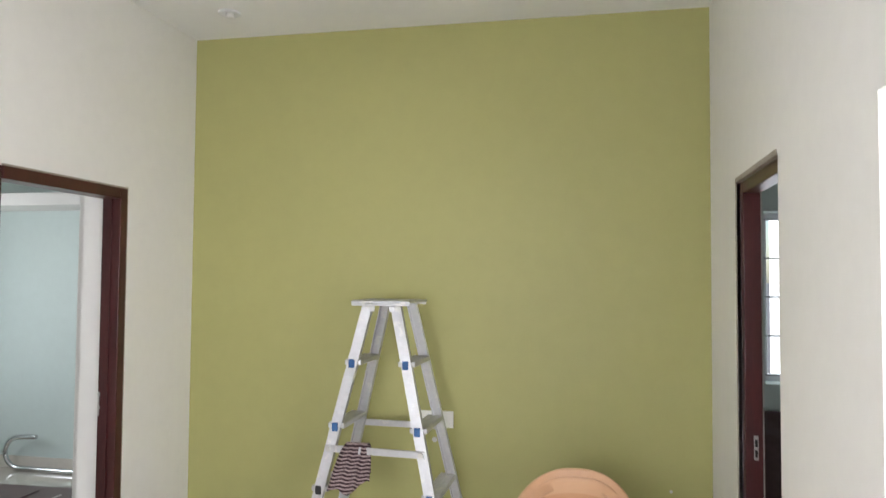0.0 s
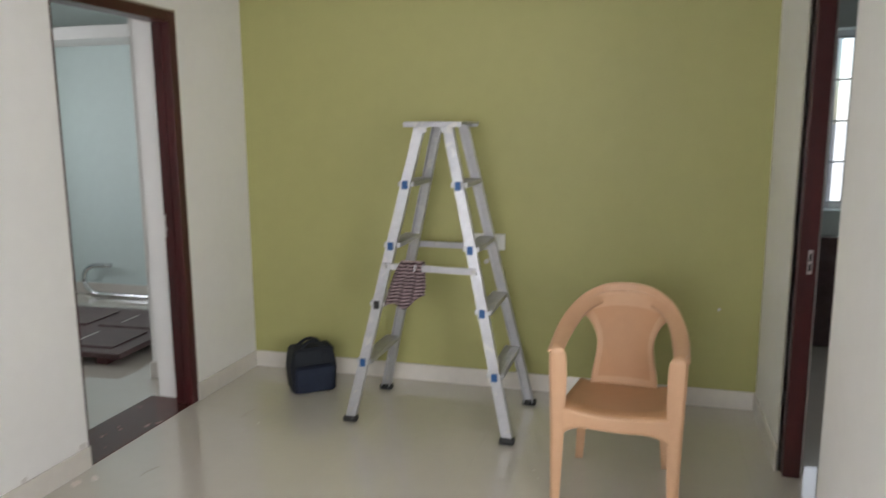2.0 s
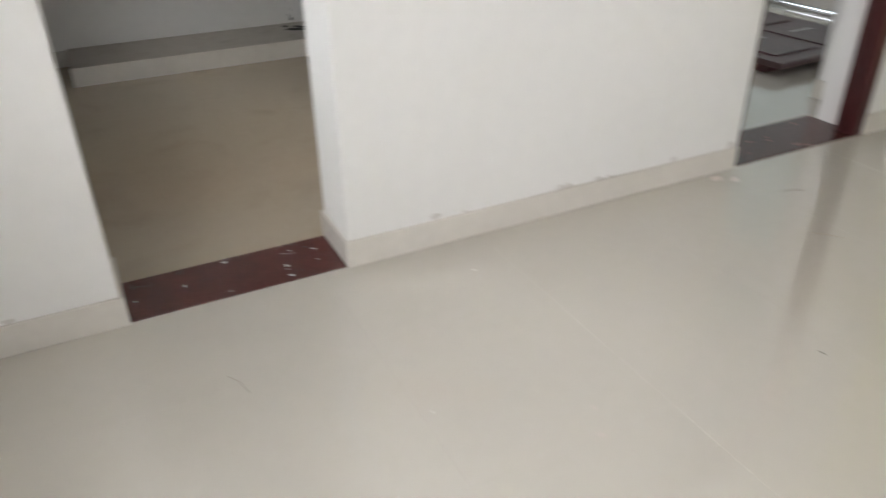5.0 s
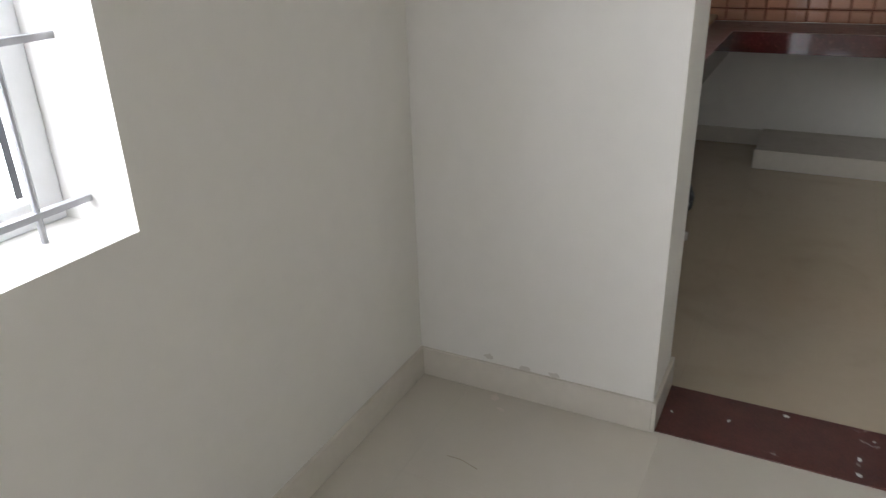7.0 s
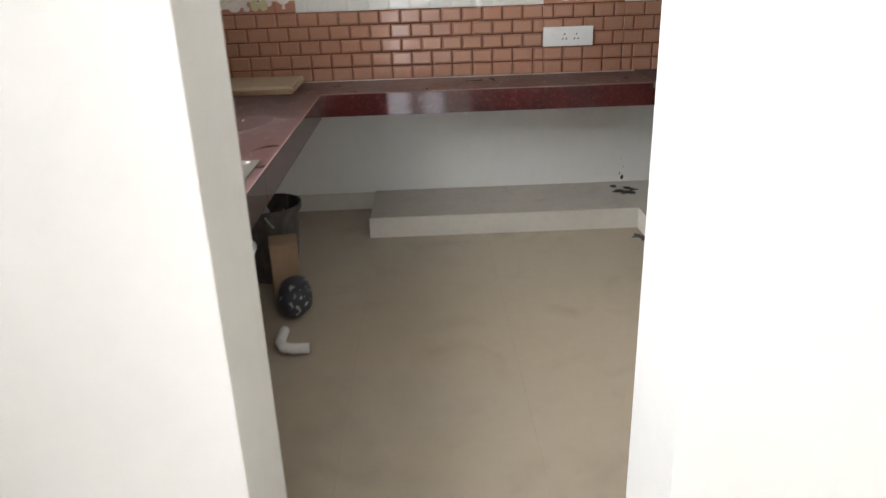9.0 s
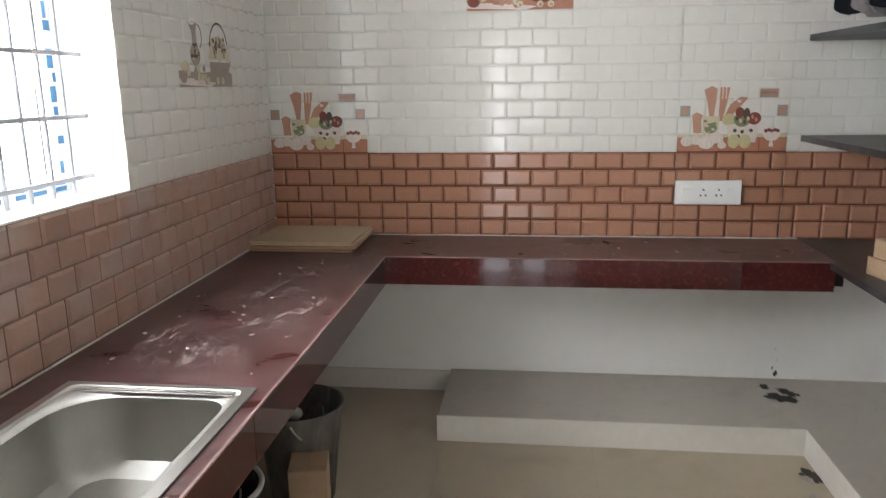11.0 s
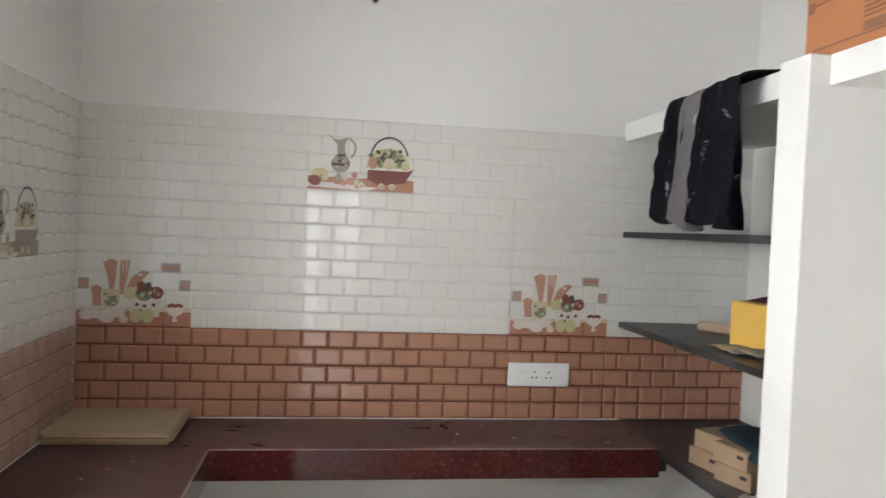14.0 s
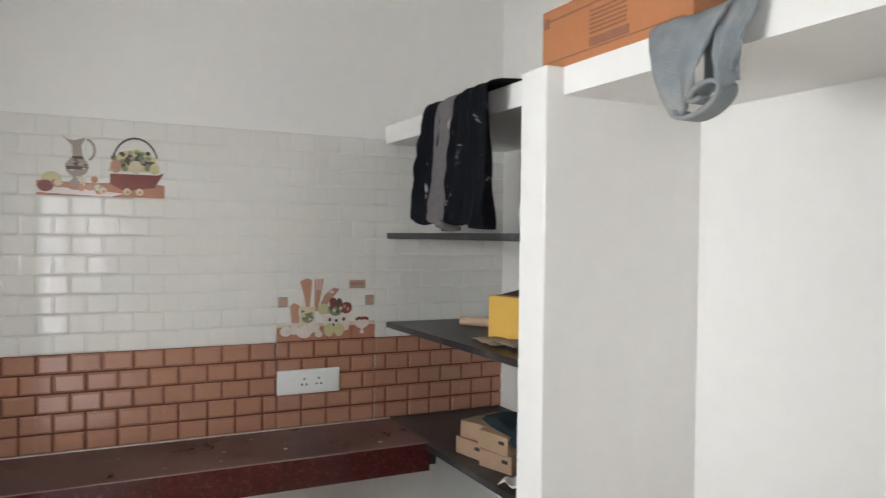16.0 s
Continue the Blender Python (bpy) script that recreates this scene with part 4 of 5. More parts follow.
k = 0
for z in (0.0, 0.067):
    for i in range(2):
        c = carton("small_carton", -2.52 + i * 0.165 + 0.006 * k % 0.013, 0.935 + (k % 3) * 0.006, 0.7605 + z, 0.16, 0.2, 0.062, KRAFT, "small brown carton in a stack on the black slab", rz=14 + (-3, 2, 4, -2, 1, 3)[k])
        c["group"] = "stack of small cartons"
        part("printed_label", boxes((0.035, -0.1022, 0.035, 0.062, -0.1004, 0.047)), DARKHOLE, c)
        for j in range(3):
            part("printed_line", boxes((-0.0818, -0.06 + j * 0.02, 0.03 - 0.006 * j, -0.0802, 0.05 - j * 0.015, 0.034 - 0.006 * j)), ORANGED, c)
        k += 1
cl = mesh_ob("folded_cloth", surface(lambda u, v: ((u - 0.5) * 0.36, (v - 0.5) * 0.22, 0.004 + 0.012 * math.sin(u * 4 + v * 3) ** 2 - max(0, abs(v - 0.5) - 0.4) * 0.25), 20, 16), TEALC, True)
thicken(cl, 0.006)
cl.matrix_world = pose(-2.34, 0.98, 0.895, 0, 0, -8)
tagged(cl, "dark teal folded cloth lying on small cartons", "cloth")
pl = mesh_ob("plastic_sheet", surface(lambda u, v: ((u - 0.5) * 0.18, (v - 0.5) * 0.14, 0.004 + 0.016 * math.sin(u * 9 + v * 5) ** 2), 14, 10), PAPER, True)
thicken(pl, 0.001)
pl.matrix_world = pose(-2.12, 0.87, 0.761, 0, 0, 20)
tagged(pl, "crumpled white plastic wrapper on the black slab", "wrapper")


wb = mesh_ob("plastic_bag", surface(lambda u, v: (0.2 * (u - 0.5) * (0.5 + 0.6 * v), -0.02 - 0.03 * math.sin(math.pi * v) - 0.012 * math.sin(u * 14 + v * 3), -0.26 * v), 18, 18), PAPER, True)
thicken(wb, 0.002)
wb.location = (-2.25, 1.37, 1.165)
tagged(wb, "thin white plastic bag hanging on the recess wall", "bag")


def hanging(x0, x1, z_low, seed, back=0.2, low_taper=0.0, skew=0.0, front=0.0, top=2.097, edge=0.76):
    """A garment laid over the loft's edge: on top, over the edge, then down in folds."""
    cx = (x0 + x1) / 2

    def f(u, v):
        if v < 0.25:
            w = v / 0.25
            y, z, drop = edge + back * (1 - w), top + 0.012 + 0.022 * math.sin(math.pi * w) * (0.6 + 0.4 * math.sin(u * 7 + seed)), 0.0
        elif v < 0.33:
            a = (v - 0.25) / 0.08 * math.pi / 2
            y, z, drop = edge - 0.028 * math.sin(a) - front * math.sin(a), top + 0.012 - 0.03 * (1 - math.cos(a)), 0.0
        else:
            drop = (v - 0.33) / 0.67
            y = edge - 0.028 - front
            z = top - 0.018 - drop * (top - 0.018 - z_low)
        amp = 0.006 + 0.03 * drop
        y += amp * (math.sin(u * 13 + seed) + 0.5 * math.sin(u * 29 + seed * 2 + drop * 3)) - 0.006
        width = (x1 - x0) * (1 - low_taper * drop ** 2)
        x = cx + (u - 0.5) * width + skew * drop + 0.008 * math.sin(drop * 6 + seed)
        z += drop * (0.012 * math.sin(u * 9 + seed) + 0.03 * (2 * u - 1) ** 4)
        y = min(y, edge - 0.009) if v >= 0.33 else y
        if drop > 0:
            n = noise.noise(Vector((u * 4, drop * 5, seed)))
            y -= 0.018 * abs(n)
        return (x - cx, y - edge, z - top)
    return f, cx


def trousers(x0, x1, z_low, mat, label, seed, front=0.0, skew=0.0, taper=0.0):
    """A pair of legs, one partly over the other, with the waistband lying on the slab."""
    edge, top = 0.76, 2.097
    ob = thing("trousers", (x0 + x1) / 2, edge, top, label, "clothing")
    w = x1 - x0
    for a, b, dz, fr, sd in ((x0, x0 + 0.58 * w, 0.0, 0.0, 0.0), (x0 + 0.42 * w, x1, -0.012, 0.022, 1.9)):
        f, cx = hanging(a, b, z_low + dz, seed + sd, front=front + fr, skew=skew, low_taper=taper)
        bm = moved(surface(f, 22, 44), Matrix.Translation((cx - (x0 + x1) / 2, 0, 0)))
        thicken(part("leg", bm, mat, ob, smooth=True), 0.008, -1)
    part("waistband", boxes((-w * 0.46, 0.15, 0.002, w * 0.46, 0.2, 0.05), bevel=0.016), mat, ob, smooth=True)


trousers(-2.71, -2.5, 1.66, BLACKCL, "black paint-spotted trousers hanging over the loft edge", 1.0, skew=-0.03, taper=-0.1)
trousers(-2.37, -2.08, 1.645, BLACKCL, "black paint-stained jeans hanging over the loft edge", 2.7, front=0.04, taper=-0.15)
trousers(-2.52, -2.36, 1.64, GREYCL, "dusty grey trousers hanging between black ones", 4.2, front=0.02, taper=0.05)


def denim():
    """Jeans folded over the loft's edge: a broad front leg, a second one behind, the end coiled up between them."""
    j = thing("jeans", -1.25, 0.74, 2.086, "dusty blue jeans folded over the loft edge with a rolled end", "clothing")

    def leg(left, right, low, front, folds, seed):
        def f(u, v):
            if v < 0.22:
                k = v / 0.22
                y, z, drop = 0.24 * (1 - k), 0.012 + 0.02 * math.sin(math.pi * k), 0.0
            elif v < 0.3:
                a = (v - 0.22) / 0.08 * math.pi / 2
                y, z, drop = -front * math.sin(a), 0.014 - 0.03 * (1 - math.cos(a)), 0.0
            else:
                drop = (v - 0.3) / 0.7
                y, z = -front - 0.03 * math.sin(drop * 2.6), -0.016 - (low - 0.016) * drop
            x0, x1 = left(drop), right(drop)
            x = x0 + (x1 - x0) * u
            z += 0.022 * drop ** 2 * (1 - math.cos(math.pi * u)) + 0.012 * (2 * u - 1) ** 4 * drop
            y += 0.02 * (2 * u - 1) ** 2 * drop - (0.004 + 0.012 * drop) * math.sin(folds * u + 1.5 * drop + seed)
            y += 0.007 * noise.noise(Vector((u * 4, drop * 4, seed)))
            return (x, min(y, -0.008) if drop > 0 else y, z)
        return f
    thicken(part("leg", surface(leg(lambda d: -0.139 + 0.085 * d, lambda d: 0.085 - 0.07 * d ** 0.8, 0.225, 0.05, 7, 0.4), 36, 40), DENIM, j, smooth=True), 0.01, -1)
    thicken(part("leg", surface(leg(lambda d: 0.06 + 0.008 * d, lambda d: 0.147 - 0.03 * d ** 1.5, 0.2, 0.04, 11, 2.1), 26, 40), DENIM, j, smooth=True), 0.01, -1)
    thicken(part("inner_fold", surface(lambda u, v: (0.0 + 0.08 * u, -0.014 - 0.006 * math.sin(3 * u), 0.0 - 0.16 * v), 10, 10), DENIM, j, smooth=True), 0.006)

    def coil(u, v):
        a = radians(175 + 470 * u)
        r = 0.078 - 0.062 * u
        return (0.035 + r * math.cos(a), -0.072 + 0.055 * v, -0.188 + 0.008 * u + 0.5 * r * math.sin(a) + 0.25 * r * math.cos(a))
    thicken(part("rolled_end", surface(coil, 60, 6), DENIM, j, smooth=True), 0.009)


denim()


def bucket(name, x, y, z, r, h, mat, label):
    b = thing(name, x, y, z, label, "bucket")
    part("body", lathe([(r * 0.72, 0), (r * 0.74, 0.004), (r * 0.97, h - 0.03), (r * 1.03, h - 0.028), (r * 1.04, h), (r * 0.99, h), (r * 0.95, h - 0.03), (r * 0.7, 0.012)], 30), mat, b, smooth=True)
    pts = [(r * 1.05 * math.cos(a), 0.02 + r * 0.9 * math.sin(a) * 0.35 + 0.0, h - 0.02 - 0.1 * math.sin(a)) for a in [math.pi * k / 14 for k in range(15)]]
    part("handle", tube(pts, 0.004, 6), METALD, b, smooth=True)
    return b


bucket("bucket", -2.22, -1.15, 0.0, 0.15, 0.36, BUCKETP, "black bucket with dried cement under the counter")
b2 = bucket("bucket", -1.7, -1.26, 0.0, 0.15, 0.33, BUCKETG, "grey green mortar bucket with a pale rim under the counter")
part("rim", tube([(0.157 * math.cos(a), 0.157 * math.sin(a), 0.33) for a in [math.pi * k / 20 for k in range(41)]], 0.008, 8), PVC, b2, "pale worn rim", smooth=True)
pp = mesh_ob("trowel_handle", tube([(-0.05, 0, 0), (0.04, 0.01, 0.05), (0.1, 0.02, 0.12)], 0.022, 10), PVC, True)
pp.location = (-2.2, -1.17, 0.30)
tagged(pp, "white plastic pipe piece in a bucket", "pipe")
carton("cardboard_box", -1.99, -1.05, 0.0, 0.13, 0.12, 0.26, KRAFT, "brown torn carton standing under the counter", rz=12)
sk = mesh_ob("bag_of_powder", moved(lathe([(0.06, 0), (0.085, 0.02), (0.09, 0.07), (0.07, 0.12), (0.03, 0.14)], 18), Matrix.Diagonal((1.3, 0.8, 1, 1))), SACK, True)
sk.location = (-1.83, -0.99, 0)
tagged(sk, "dark speckled plastic bag on the floor", "bag")
for nm, pts, loc in (("pipe_elbow", [(0, 0, 0.02), (0.1, 0, 0.02), (0.14, 0.02, 0.02), (0.155, 0.06, 0.02), (0.155, 0.12, 0.02)], (-1.6, -1.0, 0)), ("pipe_elbow", [(0, 0, 0.02), (0.06, -0.04, 0.02), (0.14, -0.05, 0.02)], (-1.25, -1.05, 0))):
    o = mesh_ob(nm, tube(pts, 0.02, 12), PVC, True)
    o.location = loc
    tagged(o, "white plastic drain pipe piece on the floor", "pipe")

pb = thing("conduit_stub", -3.19, -0.382, 2.545, "white conduit end with a dark hole in the wall", "fitting")
part("collar", tube([(0, 0, 0), (0.012, 0, 0)], 0.022, 16), PVC, pb, smooth=True)
part("hole", tube([(0.012, 0, -0.004), (0.0135, 0, -0.004)], 0.012, 14), DARKHOLE, pb)


def dust_material():
    """A thin film of pale dust, wiped into wisps and fading towards its rim."""
    m = bpy.data.materials.new("wiped_dust")
    m.use_nodes = True
    n, l = m.node_tree.nodes, m.node_tree.links
    b = n["Principled BSDF"]
    b.inputs["Base Color"].default_value, b.inputs["Roughness"].default_value = (0.5, 0.44, 0.42, 1), 0.8
    co, mp = n.new("ShaderNodeTexCoord"), n.new("ShaderNodeMapping")
    mp.inputs["Location"].default_value, mp.inputs["Scale"].default_value = (-1, -1, 0), (2, 2, 0)
    l.new(co.outputs["Generated"], mp.inputs["Vector"])
    ball = n.new("ShaderNodeTexGradient")
    ball.gradient_type = "QUADRATIC_SPHERE"
    l.new(mp.outputs[0], ball.inputs["Vector"])
    st = n.new("ShaderNodeMapping")
    st.inputs["Scale"].default_value = (1.0, 2.6, 1.0)
    l.new(co.outputs["Object"], st.inputs["Vector"])
    wisp = n.new("ShaderNodeTexNoise")
    wisp.inputs["Scale"].default_value, wisp.inputs["Detail"].default_value, wisp.inputs["Roughness"].default_value, wisp.inputs["Distortion"].default_value = 9, 10, 0.72, 0.7
    l.new(st.outputs[0], wisp.inputs["Vector"])
    r = n.new("ShaderNodeMapRange")
    r.inputs["From Min"].default_value, r.inputs["From Max"].default_value, r.inputs["To Max"].default_value = 0.47, 0.66, 0.85
    l.new(wisp.outputs[0], r.inputs["Value"])
    x = n.new("ShaderNodeMath")
    x.operation = "MULTIPLY"
    l.new(r.outputs[0], x.inputs[0])
    l.new(ball.outputs[1], x.inputs[1])
    l.new(x.outputs[0], b.inputs["Alpha"])
    return m


DUSTFILM = dust_material()


def dust_film(x, y, z, w, d, rz):
    ob = mesh_ob("dust_film", surface(lambda u, v: ((u - 0.5) * w, (v - 0.5) * d, 0.0), 2, 2), DUSTFILM)
    ob.matrix_world = pose(x, y, z, 0, 0, rz)
    tagged(ob, "wiped film of pale plaster dust on the maroon counter", "dust", kind="stuff")


for k, (x, y, w, d, rz) in enumerate(((-1.62, -1.2, 0.4, 0.5, 20), (-1.9, -1.12, 0.45, 0.34, -15), (-2.2, -1.22, 0.5, 0.5, 10), (-2.5, -1.15, 0.42, 0.36, 35), (-1.75, -1.36, 0.55, 0.28, 5), (-2.02, -1.02, 0.5, 0.14, 2))):
    dust_film(x, y, 0.7606 + 0.0003 * k, w, d, rz)
for k, (x, y, w, d) in enumerate(((-2.95, -0.75, 0.36, 0.7), (-2.93, -0.2, 0.32, 0.7), (-2.97, 0.35, 0.34, 0.6))):
    dust_film(x, y, 0.7606 + 0.0003 * k, w, d, 0)


def blotch(name, m, r, seed, mat, label):
    bm, rg = bmesh.new(), random.Random(seed)
    n = 22
    vs = [bm.verts.new((r * (0.55 + 0.6 * rg.random()) * math.cos(2 * math.pi * k / n), r * (0.3 + 0.45 * rg.random()) * math.sin(2 * math.pi * k / n), 0.0012)) for k in range(n)]
    c = bm.verts.new((0, 0, 0.0016))
    for k in range(n):
        bm.faces.new((c, vs[k], vs[(k + 1) % n]))
    ob = mesh_ob(name, bm, mat)
    ob.matrix_world = m
    tagged(ob, label, "stain")


blotch("soot_stain", pose(-3.03, 0.76, 0.109, 0, 0, 40), 0.06, 1, SMUDGE, "dark soot stain on the platform")
blotch("soot_stain", pose(-3.09, 0.68, 0.109, 0, 0, 10), 0.035, 2, SMUDGE, "dark soot stain on the platform")
blotch("soot_stain", pose(-2.97, 0.72, 0.1095, 0, 0, 75), 0.075, 4, SMUDGE, "dark soot stain on the platform")
blotch("soot_stain", pose(-2.52, 0.69, 0.001, 0, 0, 20), 0.06, 5, SMUDGE, "dark soot stain on the floor")
for k, (y, z, r) in enumerate(((0.755, 0.135, 0.016), (0.74, 0.16, 0.01), (0.76, 0.2, 0.008), (0.73, 0.215, 0.006), (0.745, 0.25, 0.006))):
    blotch("soot_stain", pose(-3.1895, y, z, 0, 90, 30 * k), r, 6 + k, SMUDGE, "dark soot stain on the wall")
for k, (x, y, r) in enumerate(((-2.5, 0.67, 0.05), (-2.35, 0.65, 0.05), (-2.15, 0.63, 0.04), (-1.95, 0.6, 0.03))):
    blotch("mud_stain", pose(x, y, 0.001, 0, 0, 30 * k), r, 10 + k, PLASTERED, "thin mud stain on the floor tiles")
rng = random.Random(5)
for k in range(16):
    x, y = (rng.uniform(-0.23, -0.02), rng.uniform(-0.7, -0.02)) if k < 8 else (rng.uniform(0.1, 2.0), rng.uniform(-0.6, 2.6))
    blotch("paint_spot", pose(x, y, 0.0032 if k < 8 else 0.0008, 0, 0, 40 * k), rng.uniform(0.004, 0.012), 40 + k, PAPER, "small dried paint spot on the floor")

for k, (x, y, r) in enumerate(((0.965, 0.31, 0.011), (1.055, 0.267, 0.013), (0.06, 1.63, 0.035), (0.1, 1.69, 0.028), (0.04, -1.2, 0.022), (0.09, -1.16, 0.015))):
    blotch("plaster_spot", pose(x, y, 0.0008, 0, 0, 50 * k), r, 90 + k, DEBRIS, "pale dried plaster spot on the floor tiles")
for k, (x, y) in enumerate(((1.08, 1.02), (1.97, 1.95))):
    blotch("dirt_spot", pose(x, y, 0.0008, 0, 0, 50 * k), 0.007, 110 + k, SMUDGE, "small dark dirt spot on the floor tiles")
rng = random.Random(21)
for k in range(12):
    blotch("plaster_patch", pose(0.0006, rng.uniform(0.05, 1.75) if k < 9 else rng.uniform(-1.3, -0.8), 0.1 + rng.uniform(0.0, 0.02), 90, 0, 90), rng.uniform(0.008, 0.03), 70 + k, TGROUT, "flaked plaster patch above the skirting")
for k in range(7):
    sc = mesh_ob("floor_scuff", tube([(0, 0, 0), (0.04, 0.01, 0), (0.1, 0.005, 0)], 0.0012, 5), PLASTERED)
    sc.matrix_world = pose(rng.uniform(0.15, 1.2), rng.uniform(-1.25, -0.3) if k < 4 else rng.uniform(1.0, 2.6), 0.0012, 0, 0, rng.uniform(0, 90))
    tagged(sc, "thin dirt scuff on the floor tiles", "stain")

# ---- printed pictures on tiles ----


def shape(bm, pts, idx, layer):
    f = bm.faces.new([bm.verts.new((x, y, 0.0112 + 0.0003 * layer + 0.000004 * len(bm.faces))) for x, y in pts])
    f.material_index = idx


def oval(cx, cy, rx, ry, n=18, a0=0, a1=360):
    return [(cx + rx * math.cos(radians(a0 + (a1 - a0) * k / n)), cy + ry * math.sin(radians(a0 + (a1 - a0) * k / n))) for k in range(n if a1 - a0 == 360 else n + 1)]


def flat(name, color):
    return material("print_" + name, color, 0.12, vary=0.18, scale=30, bump=0)


P_WOOD, P_RED, P_GREEN, P_YEL, P_WHITE, P_DARK, P_GREY, P_BROWN, P_PALE = (flat("wood", (0.46, 0.25, 0.17)), flat("red", (0.2, 0.06, 0.05)), flat("green", (0.2, 0.22, 0.13)), flat("yellow", (0.55, 0.5, 0.28)), flat("cream", (0.7, 0.62, 0.58)), flat("dark", (0.09, 0.07, 0.06)), flat("grey", (0.33, 0.28, 0.24)), flat("brown", (0.42, 0.19, 0.12)), flat("pale", (0.6, 0.52, 0.36)))
PRINTS = [P_WOOD, P_RED, P_GREEN, P_YEL, P_WHITE, P_DARK, P_GREY, P_BROWN, P_PALE]
IW, IR, IG, IY, IC, ID, IX, IB, IP = range(9)


def spoon_print():
    bm = bmesh.new()
    shape(bm, [(0, 0), (0.448, 0), (0.448, 0.062), (0, 0.062)], IB, 0)
    shape(bm, [(0, 0.062), (0.448, 0.062), (0.448, 0.08), (0, 0.072)], IP, 0)
    for x in (0.112, 0.225, 0.337):
        shape(bm, [(x - 0.0015, 0.004), (x + 0.0015, 0.004), (x + 0.0015, 0.06), (x - 0.0015, 0.06)], IR, 1)
    shape(bm, [(0, 0.0), (0.448, 0.0), (0.448, 0.004), (0, 0.004)], IR, 1)
    shape(bm, [(0.1, 0.26), (0.13, 0.275), (0.155, 0.265), (0.15, 0.2), (0.142, 0.13), (0.13, 0.13), (0.118, 0.2)], IW, 1)
    shape(bm, [(0.165, 0.27), (0.205, 0.27), (0.195, 0.2), (0.18, 0.13), (0.165, 0.13), (0.165, 0.2)], IW, 2)
    for x in (0.174, 0.188):
        shape(bm, [(x, 0.222), (x + 0.004, 0.222), (x + 0.004, 0.27), (x, 0.27)], IC, 3)
    shape(bm, [(0.25, 0.23), (0.28, 0.225), (0.26, 0.2), (0.215, 0.15), (0.19, 0.12), (0.18, 0.13), (0.21, 0.2)], IW, 2)
    shape(bm, oval(0.245, 0.212, 0.009, 0.006), IC, 3)
    shape(bm, [(0.32, 0.22), (0.405, 0.22), (0.405, 0.268), (0.32, 0.268)], IC, 0)
    shape(bm, [(0.326, 0.226), (0.4, 0.226), (0.4, 0.262), (0.326, 0.262)], IX, 1)
    shape(bm, [(0.33, 0.24), (0.395, 0.24), (0.395, 0.252), (0.33, 0.252)], IB, 2)
    for x in (0.006, 0.4):
        shape(bm, [(x, 0.15), (x + 0.042, 0.15), (x + 0.042, 0.195), (x, 0.195)], IX, 1)
        shape(bm, oval(x + 0.021, 0.172, 0.012, 0.014, 8), IW, 2)
    shape(bm, [(0.065, 0.08), (0.06, 0.13), (0.055, 0.155), (0.075, 0.168), (0.1, 0.155), (0.095, 0.13), (0.1, 0.08)], IW, 2)
    shape(bm, [(0.105, 0.06), (0.1, 0.15), (0.17, 0.15), (0.165, 0.06)], IP, 3)
    shape(bm, oval(0.135, 0.1, 0.026, 0.022, 12), IG, 4)
    for x, z, i in ((0.12, 0.11, IP), (0.145, 0.095, IP), (0.13, 0.085, IX), (0.15, 0.12, IG), (0.112, 0.13, IG)):
        shape(bm, oval(x, z, 0.008, 0.006, 8), i, 5)
    shape(bm, [(0.215, 0.04), (0.2, 0.115), (0.335, 0.115), (0.32, 0.04)], IC, 3)
    for x, z in ((0.235, 0.09), (0.265, 0.085), (0.3, 0.09), (0.25, 0.065), (0.285, 0.065)):
        shape(bm, oval(x, z, 0.008, 0.008, 8), ID, 4)
    shape(bm, oval(0.21, 0.135, 0.03, 0.026), IY, 2)
    shape(bm, oval(0.262, 0.135, 0.034, 0.03), IG, 4)
    shape(bm, oval(0.25, 0.165, 0.018, 0.022), IR, 5)
    shape(bm, oval(0.278, 0.16, 0.014, 0.024), ID, 5)
    shape(bm, oval(0.31, 0.14, 0.028, 0.026), IR, 4)
    for x, z, i in ((0.255, 0.13, IP), (0.272, 0.125, ID), (0.302, 0.147, IW), (0.318, 0.135, IW), (0.24, 0.14, ID), (0.285, 0.14, IP)):
        shape(bm, oval(x, z, 0.006, 0.009, 8), i, 6)
    for x in (0.232, 0.278):
        shape(bm, oval(x, 0.045, 0.024, 0.03), IY, 6)
    for x, z, r in ((0.04, 0.045, 0.026), (0.075, 0.05, 0.024), (0.12, 0.04, 0.034), (0.16, 0.06, 0.03), (0.185, 0.028, 0.018)):
        shape(bm, oval(x, z, r, r * 0.8), IC, 6)
        for o in (-0.45, 0.05, 0.5):
            shape(bm, [(x + o * r, z + 0.7 * r), (x + o * r * 1.5 + 0.003, z - 0.6 * r), (x + o * r * 1.5, z - 0.6 * r)], IP, 7)
        shape(bm, [(x - 0.004, z + 0.7 * r), (x + 0.004, z + 0.7 * r), (x + 0.008, z + 1.15 * r), (x, z + 1.1 * r)], IC, 6)
    shape(bm, oval(0.385, 0.08, 0.036, 0.035, 12, 180, 360), IC, 4)
    shape(bm, [(0.375, 0.022), (0.395, 0.022), (0.389, 0.05), (0.381, 0.05)], IC, 4)
    for k in range(5):
        shape(bm, oval(0.361 + k * 0.012, 0.088 + 0.004 * (k % 2), 0.008, 0.008, 8), IR, 5)
    return bm


